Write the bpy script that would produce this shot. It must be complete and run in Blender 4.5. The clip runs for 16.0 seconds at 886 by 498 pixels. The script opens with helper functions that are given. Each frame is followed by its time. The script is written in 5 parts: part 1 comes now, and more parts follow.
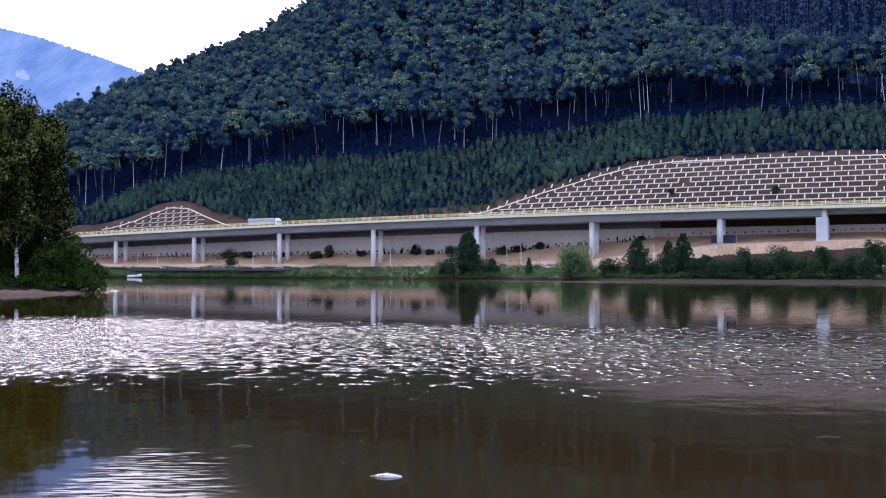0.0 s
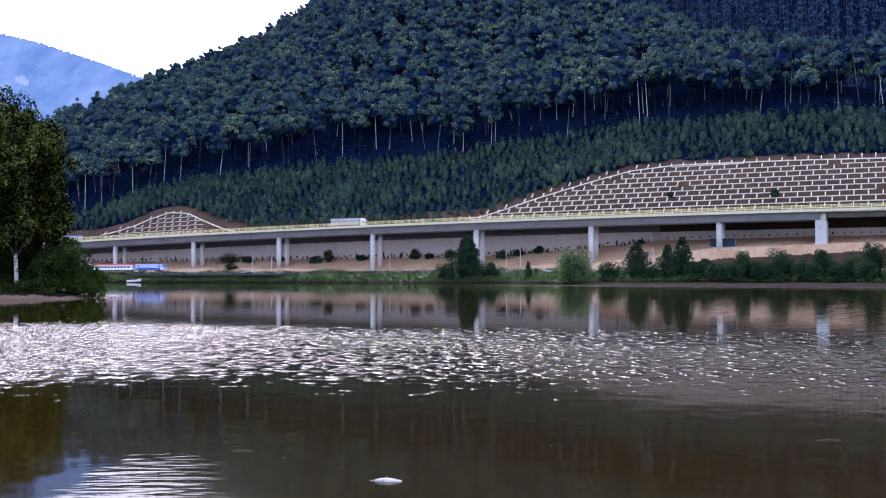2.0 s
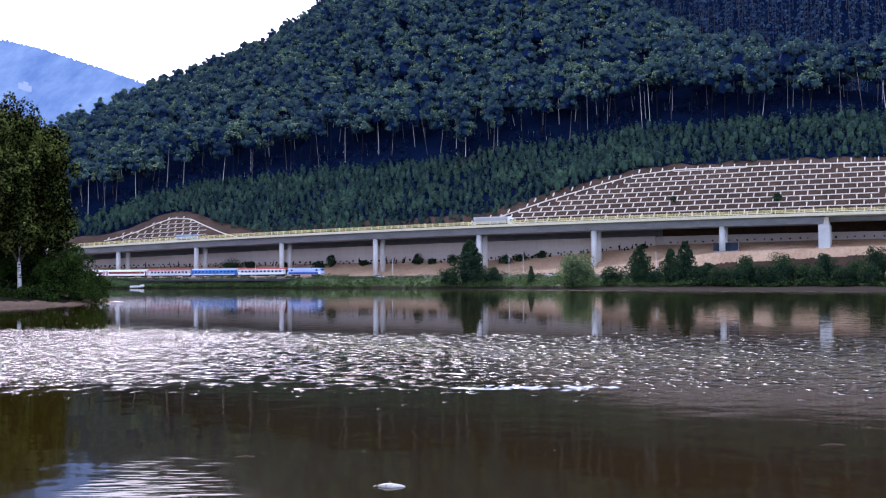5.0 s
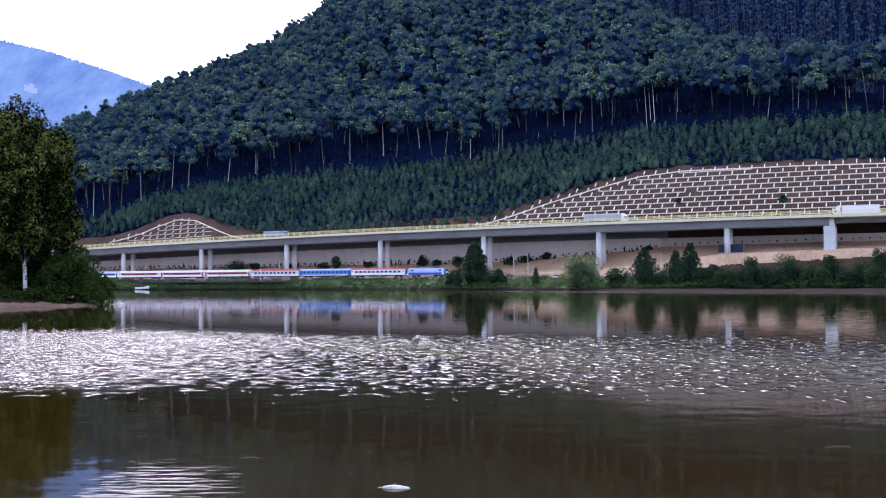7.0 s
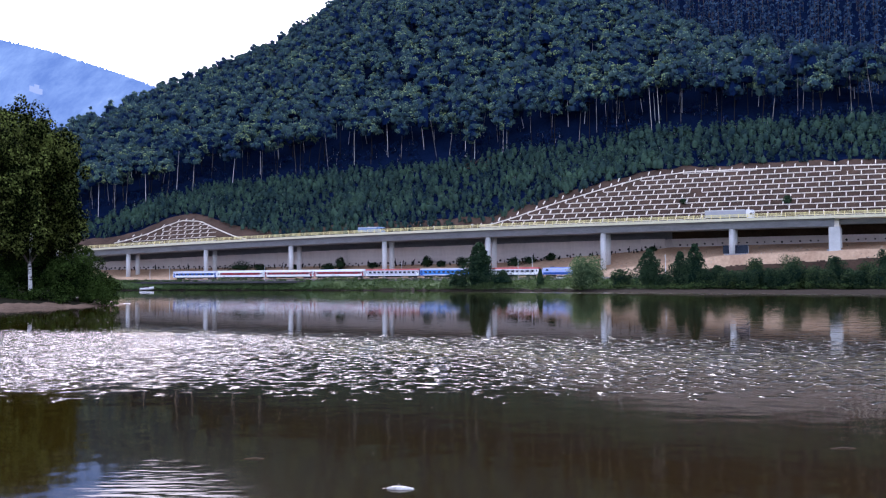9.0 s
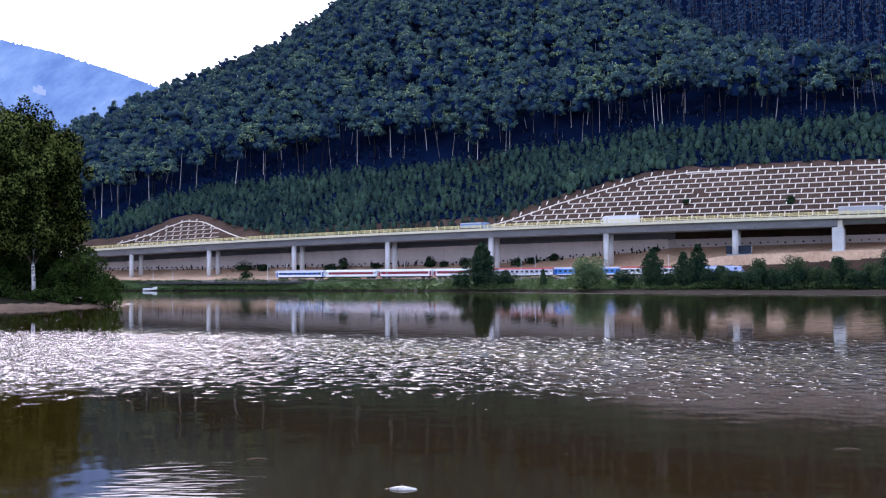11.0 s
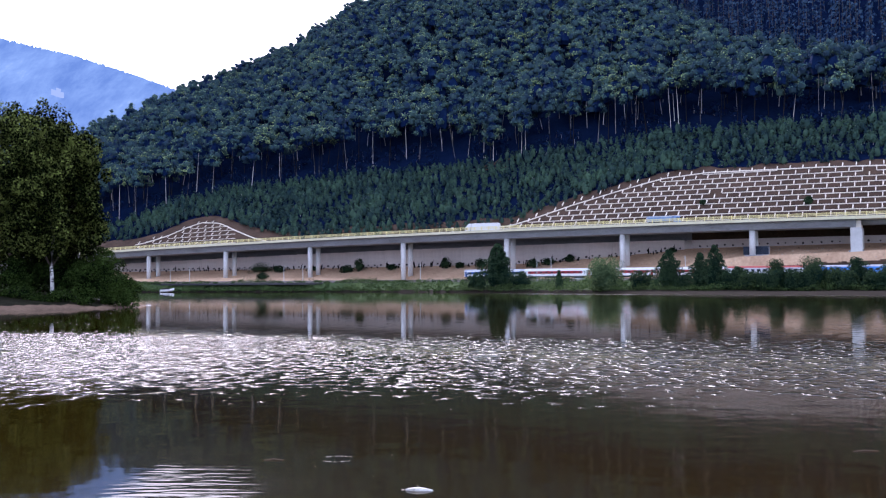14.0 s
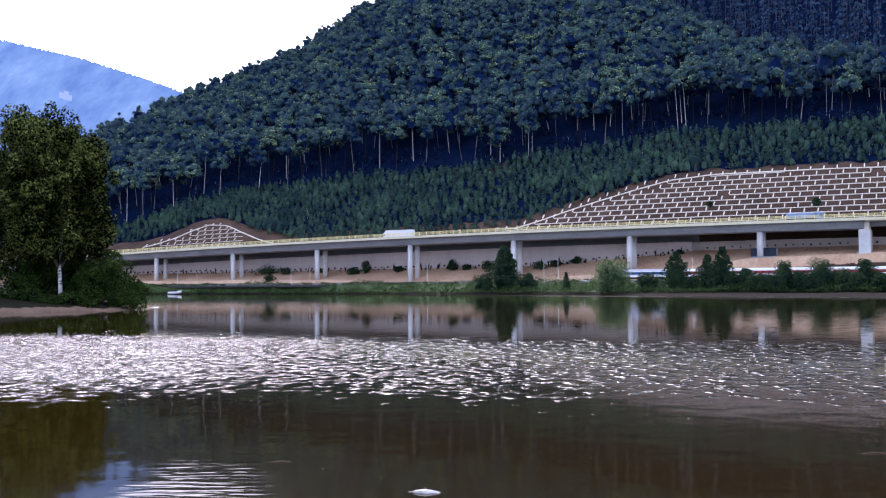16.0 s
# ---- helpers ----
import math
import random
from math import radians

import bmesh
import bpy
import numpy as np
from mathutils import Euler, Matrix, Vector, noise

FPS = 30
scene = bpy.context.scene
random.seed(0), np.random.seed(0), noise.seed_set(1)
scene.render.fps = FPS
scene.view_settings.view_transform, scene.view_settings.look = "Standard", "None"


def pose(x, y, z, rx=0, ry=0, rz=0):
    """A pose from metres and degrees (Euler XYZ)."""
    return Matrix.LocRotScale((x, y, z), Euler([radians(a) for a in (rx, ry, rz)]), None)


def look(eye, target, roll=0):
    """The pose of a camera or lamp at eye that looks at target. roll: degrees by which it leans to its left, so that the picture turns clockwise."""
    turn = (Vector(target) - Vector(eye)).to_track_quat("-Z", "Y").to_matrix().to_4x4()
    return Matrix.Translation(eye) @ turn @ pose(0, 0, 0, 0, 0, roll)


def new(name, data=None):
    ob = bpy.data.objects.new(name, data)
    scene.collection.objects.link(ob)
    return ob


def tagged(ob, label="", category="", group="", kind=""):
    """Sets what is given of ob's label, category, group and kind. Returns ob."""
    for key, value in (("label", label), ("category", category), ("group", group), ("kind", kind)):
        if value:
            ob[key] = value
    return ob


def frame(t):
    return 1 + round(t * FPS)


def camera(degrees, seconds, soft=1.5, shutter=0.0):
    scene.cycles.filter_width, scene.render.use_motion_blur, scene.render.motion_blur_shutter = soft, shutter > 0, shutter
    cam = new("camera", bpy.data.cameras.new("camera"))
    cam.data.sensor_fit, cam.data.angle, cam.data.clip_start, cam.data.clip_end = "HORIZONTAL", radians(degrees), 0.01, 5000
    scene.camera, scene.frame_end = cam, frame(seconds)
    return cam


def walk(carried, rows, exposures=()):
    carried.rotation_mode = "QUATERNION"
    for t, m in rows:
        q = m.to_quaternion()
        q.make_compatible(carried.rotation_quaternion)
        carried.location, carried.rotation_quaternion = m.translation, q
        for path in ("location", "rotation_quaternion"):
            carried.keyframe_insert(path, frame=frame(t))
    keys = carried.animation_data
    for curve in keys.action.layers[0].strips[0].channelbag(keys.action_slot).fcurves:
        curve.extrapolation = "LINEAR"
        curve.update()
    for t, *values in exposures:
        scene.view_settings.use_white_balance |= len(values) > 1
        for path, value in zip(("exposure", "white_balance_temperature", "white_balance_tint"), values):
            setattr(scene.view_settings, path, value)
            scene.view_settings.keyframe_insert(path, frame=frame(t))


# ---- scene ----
EYE = 2.6
cam = camera(49.5, 16.0, soft=1.2, shutter=0.5)
# seconds, turn to the left, tilt up, lean
PATH = [
    (0.0, 0.000, 1.382, 0.000), (0.5, -0.010, 1.430, -0.026), (1.0, -0.020, 1.499, -0.068), (1.5, -0.030, 1.566, -0.100),
    (2.0, -0.036, 1.631, -0.140), (2.5, -0.027, 1.702, -0.170), (3.0, -0.019, 1.762, -0.205), (3.5, -0.010, 1.811, -0.230),
    (4.0, 0.025, 1.859, -0.255), (6.5, 0.330, 1.997, -0.268), (7.0, 0.407, 2.022, -0.262), (7.5, 0.469, 2.030, -0.260),
    (8.0, 0.535, 2.045, -0.235), (8.5, 0.594, 2.062, -0.222), (9.0, 0.662, 2.071, -0.226), (11.5, 0.908, 2.104, -0.230),
    (12.0, 1.007, 2.110, -0.232), (12.5, 1.132, 2.116, -0.242), (13.0, 1.328, 2.130, -0.262), (13.5, 1.532, 2.144, -0.268),
    (14.0, 1.773, 2.168, -0.275), (14.5, 1.983, 2.192, -0.305), (15.0, 2.132, 2.212, -0.325), (15.5, 2.185, 2.245, -0.315),
    (16.0, 2.185, 2.290, -0.312)]
walk(cam, [(t, pose(0, 0, EYE, 90 + tilt, 0, turn) @ pose(0, 0, 0, 0, 0, lean)) for t, turn, tilt, lean in PATH],
     [(0.0, 1.0, 5550, 30), (16.0, 1.0, 5550, 30)])

# ---- light ----
world = bpy.data.worlds.new("sky")
scene.world = world
world.use_nodes = True
wn, wl = world.node_tree.nodes, world.node_tree.links
wn.clear()
sky = wn.new("ShaderNodeTexSky")
sky.sky_type = "NISHITA"
sky.sun_disc = False
sky.sun_elevation, sky.sun_rotation = radians(36), radians(-16)
sky.air_density, sky.dust_density, sky.ozone_density = 1.0, 5.0, 1.0
clear_sky = wn.new("ShaderNodeBackground")
clear_sky.inputs["Strength"].default_value = 0.10
overcast = wn.new("ShaderNodeBackground")
overcast.inputs["Color"].default_value = (0.80, 0.90, 1.0, 1)
overcast.inputs["Strength"].default_value = 1.32
blend = wn.new("ShaderNodeMixShader")
blend.inputs[0].default_value = 0.6
wo = wn.new("ShaderNodeOutputWorld")
wl.new(sky.outputs[0], clear_sky.inputs["Color"])
wl.new(clear_sky.outputs[0], blend.inputs[1])
wl.new(overcast.outputs[0], blend.inputs[2])
wl.new(blend.outputs[0], wo.inputs["Surface"])
sun_data = bpy.data.lights.new("sun", "SUN")
sun_data.energy, sun_data.angle, sun_data.color = 2.3, radians(28), (1.0, 0.93, 0.82)
sun = new("sun", sun_data)
sun.matrix_world = look((-222, 775, 588), (0, 0, 0))

# ---- materials ----


def node_mat(name):
    m = bpy.data.materials.new(name)
    m.use_nodes = True
    return m, m.node_tree.nodes, m.node_tree.links, m.node_tree.nodes["Principled BSDF"]


def material(name, dark, light, scale=1.0, rough=0.8, bump=0.0, fine=8.0, metal=0.0, island=0.0, spec=0.08, stretch=(1, 1, 1), rand=0.0):
    """Two tones mixed by coarse and fine noise, with an even spread per loose piece or per object."""
    m, n, l, p = node_mat(name)
    co = n.new("ShaderNodeTexCoord")
    mp = n.new("ShaderNodeMapping")
    mp.inputs["Scale"].default_value = stretch
    l.new(co.outputs["Object"], mp.inputs["Vector"])
    a, b = n.new("ShaderNodeTexNoise"), n.new("ShaderNodeTexNoise")
    a.inputs["Scale"].default_value, a.inputs["Detail"].default_value = scale, 4
    b.inputs["Scale"].default_value, b.inputs["Detail"].default_value = scale * fine, 3
    l.new(mp.outputs[0], a.inputs["Vector"])
    l.new(mp.outputs[0], b.inputs["Vector"])
    add = n.new("ShaderNodeMath")
    add.operation = "MULTIPLY_ADD"
    add.inputs[1].default_value = 0.6
    half = n.new("ShaderNodeMath")
    half.operation = "MULTIPLY"
    half.inputs[1].default_value = 0.4
    l.new(b.outputs["Fac"], half.inputs[0])
    l.new(a.outputs["Fac"], add.inputs[0])
    l.new(half.outputs[0], add.inputs[2])
    out = add.outputs[0]
    if island or rand:
        g = n.new("ShaderNodeNewGeometry") if island else n.new("ShaderNodeObjectInfo")
        k = n.new("ShaderNodeMath")
        k.operation = "MULTIPLY_ADD"
        k.inputs[1].default_value = island or rand
        l.new(g.outputs["Random Per Island"] if island else g.outputs["Random"], k.inputs[0])
        sub = n.new("ShaderNodeMath")
        sub.operation = "SUBTRACT"
        sub.inputs[1].default_value = (island or rand) / 2
        l.new(out, k.inputs[2])
        l.new(k.outputs[0], sub.inputs[0])
        out = sub.outputs[0]
    r = n.new("ShaderNodeValToRGB")
    r.color_ramp.elements[0].position, r.color_ramp.elements[1].position = 0.3, 0.7
    r.color_ramp.elements[0].color, r.color_ramp.elements[1].color = (*dark, 1), (*light, 1)
    l.new(out, r.inputs[0])
    l.new(r.outputs[0], p.inputs["Base Color"])
    p.inputs["Roughness"].default_value, p.inputs["Metallic"].default_value = rough, metal
    p.inputs["Specular IOR Level"].default_value = spec
    if bump:
        bp = n.new("ShaderNodeBump")
        bp.inputs["Strength"].default_value, bp.inputs["Distance"].default_value = 0.6, bump
        l.new(b.outputs["Fac"], bp.inputs["Height"])
        l.new(bp.outputs[0], p.inputs["Normal"])
    return m


def leaf_material(name, dark, light, scale=0.12, island=0.5, through_light=0.25):
    m = material(name, dark, light, scale, 0.85, fine=2.5, island=island, spec=0.02)
    n, l = m.node_tree.nodes, m.node_tree.links
    p, ramp = n["Principled BSDF"], [x for x in n if x.type == "VALTORGB"][0]
    tr = n.new("ShaderNodeBsdfTranslucent")
    l.new(ramp.outputs[0], tr.inputs["Color"])
    mx = n.new("ShaderNodeMixShader")
    mx.inputs[0].default_value = through_light
    l.new(p.outputs[0], mx.inputs[1])
    l.new(tr.outputs[0], mx.inputs[2])
    l.new(mx.outputs[0], n["Material Output"].inputs["Surface"])
    return m


def water_material():
    """Muddy still water with a wind-ruffled belt and long low ripples by the near bank."""
    m, n, l, p = node_mat("lake_water")
    p.inputs["Base Color"].default_value = (0.021, 0.0135, 0.006, 1)
    p.inputs["IOR"].default_value = 1.33
    co = n.new("ShaderNodeTexCoord")
    sep = n.new("ShaderNodeSeparateXYZ")
    place = n.new("ShaderNodeNewGeometry")
    l.new(place.outputs["Position"], sep.inputs[0])
    wob = n.new("ShaderNodeTexNoise")
    wob.inputs["Scale"].default_value, wob.inputs["Detail"].default_value = 0.09, 4
    l.new(co.outputs["Object"], wob.inputs["Vector"])
    edge = n.new("ShaderNodeMath")
    edge.operation = "MULTIPLY_ADD"
    edge.inputs[1].default_value = 9.0
    l.new(wob.outputs["Fac"], edge.inputs[0])
    tilt = n.new("ShaderNodeMath")
    tilt.operation = "MULTIPLY_ADD"
    tilt.inputs[1].default_value = 0.16
    l.new(sep.outputs["X"], tilt.inputs[0])
    l.new(sep.outputs["Y"], tilt.inputs[2])
    l.new(tilt.outputs[0], edge.inputs[2])

    def ramp_between(src, a, b, lo, hi):
        r = n.new("ShaderNodeMapRange")
        r.interpolation_type = "SMOOTHSTEP"
        for k, v in zip(("From Min", "From Max", "To Min", "To Max"), (a, b, lo, hi)):
            r.inputs[k].default_value = v
        l.new(src, r.inputs["Value"])
        return r.outputs[0]

    def math_node(op, a, b):
        k = n.new("ShaderNodeMath")
        k.operation = op
        for i, v in enumerate((a, b)):
            if isinstance(v, (int, float)):
                k.inputs[i].default_value = v
            else:
                l.new(v, k.inputs[i])
        return k.outputs[0]
    # body colour goes slightly lighter from left to right
    body_mix = n.new("ShaderNodeMixRGB")
    body_mix.inputs[1].default_value, body_mix.inputs[2].default_value = (0.015, 0.0100, 0.0008, 1), (0.0180, 0.0110, 0.0028, 1)
    l.new(ramp_between(sep.outputs["X"], -4.0, 6.0, 0.0, 1.0), body_mix.inputs[0])
    l.new(body_mix.outputs[0], p.inputs["Base Color"])
    rim = math_node("ADD", math_node("MULTIPLY", wob.outputs["Fac"], 9.0), math_node("ADD", sep.outputs["Y"], math_node("MULTIPLY", sep.outputs["X"], 0.15)))
    near = ramp_between(rim, 17.5, 34.0, 0.0, 1.0)
    far = ramp_between(edge.outputs[0], 45.0, 63.0, 1.0, 0.0)
    # a thin ruffled strip off the far bank
    off = math_node("ADD", sep.outputs["Y"], math_node("MULTIPLY", sep.outputs["X"], 1.25))
    strip_band = math_node("MULTIPLY", ramp_between(off, 272.0, 296.0, 0.0, 0.20), ramp_between(off, 312.0, 330.0, 1.0, 0.0))
    dull = math_node("MULTIPLY", ramp_between(sep.outputs["X"], -12.0, 26.0, 0.004, 0.012), ramp_between(sep.outputs["Y"], 34.0, 70.0, 0.0, 1.0))
    dull = math_node("ADD", dull, math_node("MULTIPLY", strip_band, ramp_between(sep.outputs["X"], -25.0, 45.0, 0.0, 1.0)))
    l.new(math_node("ADD", dull, math_node("MULTIPLY", ramp_between(sep.outputs["Y"], 24.0, 42.0, 1.0, 0.12), ramp_between(sep.outputs["X"], -6.0, -2.0, 0.05, 0.07))), p.inputs["Roughness"])
    # cat's-paws break the belt's rims into separate flecks
    paw_map = n.new("ShaderNodeMapping")
    paw_map.inputs["Scale"].default_value = (0.9, 0.35, 1.0)
    l.new(co.outputs["Object"], paw_map.inputs["Vector"])
    paw = n.new("ShaderNodeTexNoise")
    paw.inputs["Scale"].default_value, paw.inputs["Detail"].default_value = 1.0, 3
    l.new(paw_map.outputs[0], paw.inputs["Vector"])
    rims = math_node("MULTIPLY", near, far)
    lumps = math_node("ADD", math_node("MULTIPLY", math_node("SUBTRACT", paw.outputs["Fac"], 0.5), 0.9), rims)
    belt = math_node("MULTIPLY", lumps, ramp_between(rims, 0.0, 0.12, 0.0, 1.0))
    rough_link = p.inputs["Roughness"].links[0].from_socket
    l.new(math_node("ADD", rough_link, math_node("MULTIPLY", ramp_between(belt, 0.2, 1.0, 0.0, 1.0), ramp_between(sep.outputs["X"], -13.0, -3.0, 0.12, 0.012))), p.inputs["Roughness"])
    # wind ripples of the belt
    rip = n.new("ShaderNodeTexNoise")
    rip.inputs["Scale"].default_value, rip.inputs["Detail"].default_value, rip.inputs["Roughness"].default_value = 1.0, 1.8, 0.5
    mp = n.new("ShaderNodeMapping")
    mp.inputs["Scale"].default_value = (2.0, 1.9, 1.0)
    l.new(co.outputs["Object"], mp.inputs["Vector"])
    l.new(mp.outputs[0], rip.inputs["Vector"])
    b1 = n.new("ShaderNodeBump")
    b1.inputs["Distance"].default_value = 0.60
    b1.inputs["Strength"].default_value = 1.0
    sill = math_node("ADD", ramp_between(sep.outputs["X"], -16.0, -4.0, 0.295, 0.482), ramp_between(belt, 0.0, 1.0, 0.40, 0.0))
    l.new(math_node("MAXIMUM", math_node("SUBTRACT", rip.outputs["Fac"], sill), 0.0), b1.inputs["Height"])
    # faint swell everywhere
    sw = n.new("ShaderNodeTexNoise")
    sw.inputs["Scale"].default_value, sw.inputs["Detail"].default_value = 0.9, 2
    l.new(co.outputs["Object"], sw.inputs["Vector"])
    b2 = n.new("ShaderNodeBump")
    b2.inputs["Distance"].default_value = 0.012
    l.new(math_node("MULTIPLY", ramp_between(sep.outputs["Y"], 30.0, 75.0, 0.6, 0.5), ramp_between(sep.outputs["X"], 5.0, 40.0, 1.0, 2.6)), b2.inputs["Strength"])
    l.new(sw.outputs["Fac"], b2.inputs["Height"])
    l.new(b1.outputs[0], b2.inputs["Normal"])
    # long ripples near the bank
    long_map = n.new("ShaderNodeMapping")
    long_map.inputs["Scale"].default_value = (1.8, 6.5, 1.0)
    l.new(co.outputs["Object"], long_map.inputs["Vector"])
    wave = n.new("ShaderNodeTexNoise")
    wave.inputs["Scale"].default_value, wave.inputs["Detail"].default_value = 0.9, 1.5
    l.new(long_map.outputs[0], wave.inputs["Vector"])
    b3 = n.new("ShaderNodeBump")
    b3.inputs["Distance"].default_value = 0.0075
    side = ramp_between(sep.outputs["X"], -3.5, -1.9, 1.0, 0.0)
    close = ramp_between(sep.outputs["Y"], 13.0, 16.5, 1.0, 0.0)
    bank = ramp_between(sep.outputs["X"], -5.1, -4.2, 0.0, 1.0)
    l.new(math_node("MULTIPLY", math_node("MULTIPLY", side, close), bank), b3.inputs["Strength"])
    l.new(wave.outputs["Fac"], b3.inputs["Height"])
    l.new(b2.outputs[0], b3.inputs["Normal"])
    l.new(b3.outputs[0], p.inputs["Normal"])
    return m


CONCRETE = material("concrete", (0.20, 0.20, 0.215), (0.33, 0.33, 0.34), 0.15, 0.85, 0.01, 6, stretch=(1, 1, 3))
COLUMN = material("column_concrete", (0.52, 0.51, 0.50), (0.68, 0.67, 0.65), 0.2, 0.85, 0.01, 6)
CREAM = material("cream_parapet", (0.62, 0.56, 0.36), (0.76, 0.71, 0.52), 0.3, 0.7)
CONCRETE_WHITE = material("pale_concrete", (0.62, 0.55, 0.46), (0.82, 0.75, 0.65), 0.3, 0.8, 0.01)
SHOTCRETE = material("sprayed_concrete", (0.54, 0.48, 0.45), (0.74, 0.66, 0.61), 0.06, 0.95, 0.05, 12)
EARTH = material("bare_earth", (0.40, 0.25, 0.155), (0.72, 0.50, 0.33), 0.07, 0.95, 0.08, 14)
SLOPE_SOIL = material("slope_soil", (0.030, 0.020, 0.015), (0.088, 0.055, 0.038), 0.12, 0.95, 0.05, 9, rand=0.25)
GRASS = material("bank_grass", (0.030, 0.055, 0.020), (0.080, 0.115, 0.042), 0.10, 0.9, 0.08, 12)
# near-black blue puts the woods' shade into the floor colour
SHADE_FLOOR = material("forest_floor_shaded", (0.002, 0.006, 0.020), (0.006, 0.012, 0.036), 0.08, 0.95, 0.05, spec=0.0)
SAND = material("shore_sand", (0.095, 0.062, 0.043), (0.20, 0.135, 0.092), 0.3, 0.9, 0.03)
MUD = material("wet_mud", (0.012, 0.010, 0.008), (0.027, 0.021, 0.016), 0.3, 0.9, 0.03, spec=0.02)
ASPHALT = material("asphalt", (0.045, 0.045, 0.047), (0.07, 0.07, 0.07), 0.2, 0.85, 0.005)
YELLOW = material("yellow_paint", (0.78, 0.67, 0.26), (0.88, 0.79, 0.42), 0.4, 0.6)
# ramp puts haze blue, crown shade and lit tops into the leaf colour
BEECH = leaf_material("hazed_beech_leaves", (0.007, 0.020, 0.062), (0.058, 0.116, 0.110), 0.06, 0.06, 0.06)
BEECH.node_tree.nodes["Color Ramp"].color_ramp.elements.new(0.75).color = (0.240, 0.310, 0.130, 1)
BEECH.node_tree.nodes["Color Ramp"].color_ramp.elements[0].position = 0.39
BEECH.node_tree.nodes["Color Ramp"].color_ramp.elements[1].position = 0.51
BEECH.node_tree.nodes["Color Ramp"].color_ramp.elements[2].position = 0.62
# darker copies of the beech leaf: shade between and inside crowns put into colour
SHADE_BOUGH = leaf_material("bough_leaves_shaded", (0.007, 0.017, 0.055), (0.060, 0.105, 0.082), 0.06, 0.10, 0.0)
SHADE_LEAVES = leaf_material("inner_leaves_shaded", (0.003, 0.009, 0.045), (0.010, 0.024, 0.065), 0.2, 0.10, 0.0)
# blue darks put the hillside's haze into the needle colour
SPRUCE = leaf_material("hazed_young_conifer", (0.006, 0.018, 0.036), (0.070, 0.125, 0.076), 0.08, 0.15, 0.06)
BARK = material("pale_beech_bark", (0.01875, 0.0165, 0.015), (0.50, 0.475, 0.455), 0.06, 0.9, 0.02, 5, island=0.9)
BARK.node_tree.nodes["Color Ramp"].color_ramp.elements[1].position = 0.92
BARK.node_tree.nodes["Color Ramp"].color_ramp.elements[0].position = 0.52
WATER = water_material()


# ---- geometry helpers ----


def mesh_of(name, verts, faces, mats, parent=None, slots=None, smooth=False):
    me = bpy.data.meshes.new(name)
    me.from_pydata([tuple(v) for v in verts], [], [tuple(f) for f in faces])
    for m in mats if isinstance(mats, (list, tuple)) else [mats]:
        me.materials.append(m)
    if slots is not None:
        me.polygons.foreach_set("material_index", np.asarray(slots, dtype=np.int32))
    if smooth:
        me.polygons.foreach_set("use_smooth", np.ones(len(me.polygons), dtype=bool))
    me.update()
    ob = new(name, me)
    ob.parent = parent
    return ob


def quick_mesh(name, verts, quads, mats, parent=None, slots=None, smooth=False):
    """A mesh from arrays of vertices and quads, for large counts."""
    me = bpy.data.meshes.new(name)
    verts, quads = np.asarray(verts, dtype=np.float32), np.asarray(quads, dtype=np.int32)
    k = quads.shape[1]
    me.vertices.add(len(verts))
    me.vertices.foreach_set("co", verts.ravel())
    me.loops.add(quads.size)
    me.loops.foreach_set("vertex_index", quads.ravel())
    me.polygons.add(len(quads))
    me.polygons.foreach_set("loop_start", np.arange(0, quads.size, k, dtype=np.int32))
    for m in mats if isinstance(mats, (list, tuple)) else [mats]:
        me.materials.append(m)
    if slots is not None:
        me.polygons.foreach_set("material_index", np.asarray(slots, dtype=np.int32))
    me.polygons.foreach_set("use_smooth", np.array(np.broadcast_to(smooth, len(quads)), dtype=bool))
    me.update(calc_edges=True)
    me.validate()
    ob = new(name, me)
    ob.parent = parent
    return ob


def part(name, bm, mat, parent=None, label=""):
    me = bpy.data.meshes.new(name)
    bm.to_mesh(me)
    bm.free()
    me.materials.append(mat)
    ob = new(name, me)
    ob.parent = parent
    if label:
        ob["label"] = label
    return ob


def box(bm, x0, x1, y0, y1, z0, z1, bevel=0.0):
    made = bmesh.ops.create_cube(bm, size=1.0, matrix=Matrix.Translation(((x0 + x1) / 2, (y0 + y1) / 2, (z0 + z1) / 2)) @ Matrix.Diagonal((x1 - x0, y1 - y0, z1 - z0, 1)))
    if bevel:
        edges = list({e for v in made["verts"] for e in v.link_edges})
        bmesh.ops.bevel(bm, geom=edges, offset=bevel, segments=2, affect="EDGES", profile=0.5)
    return bm


def tube(bm, a, b, r0, r1, sides=8):
    a, b = Vector(a), Vector(b)
    m = Matrix.Translation((a + b) / 2) @ (b - a).to_track_quat("Z", "Y").to_matrix().to_4x4()
    bmesh.ops.create_cone(bm, cap_ends=True, segments=sides, radius1=r0, radius2=r1, depth=(b - a).length, matrix=m)
    return bm


def bent_tube(bm, pts, radii, sides=8):
    """One skin round a bent line."""
    rings = []
    for k, (p, r) in enumerate(zip(pts, radii)):
        way = (pts[min(k + 1, len(pts) - 1)] - pts[max(k - 1, 0)]).to_track_quat("Z", "Y")
        rings.append([bm.verts.new(p + way @ Vector((r * math.cos(a), r * math.sin(a), 0))) for a in [j * 2 * math.pi / sides for j in range(sides)]])
    for lo, hi in zip(rings, rings[1:]):
        for j in range(sides):
            bm.faces.new((lo[j], lo[(j + 1) % sides], hi[(j + 1) % sides], hi[j])).smooth = True
    bm.faces.new(rings[0][::-1])
    bm.faces.new(rings[-1])
    return bm


def empty(name, m=None):
    ob = new(name)
    ob.empty_display_size = 0.5
    if m is not None:
        ob.matrix_world = m
    return ob


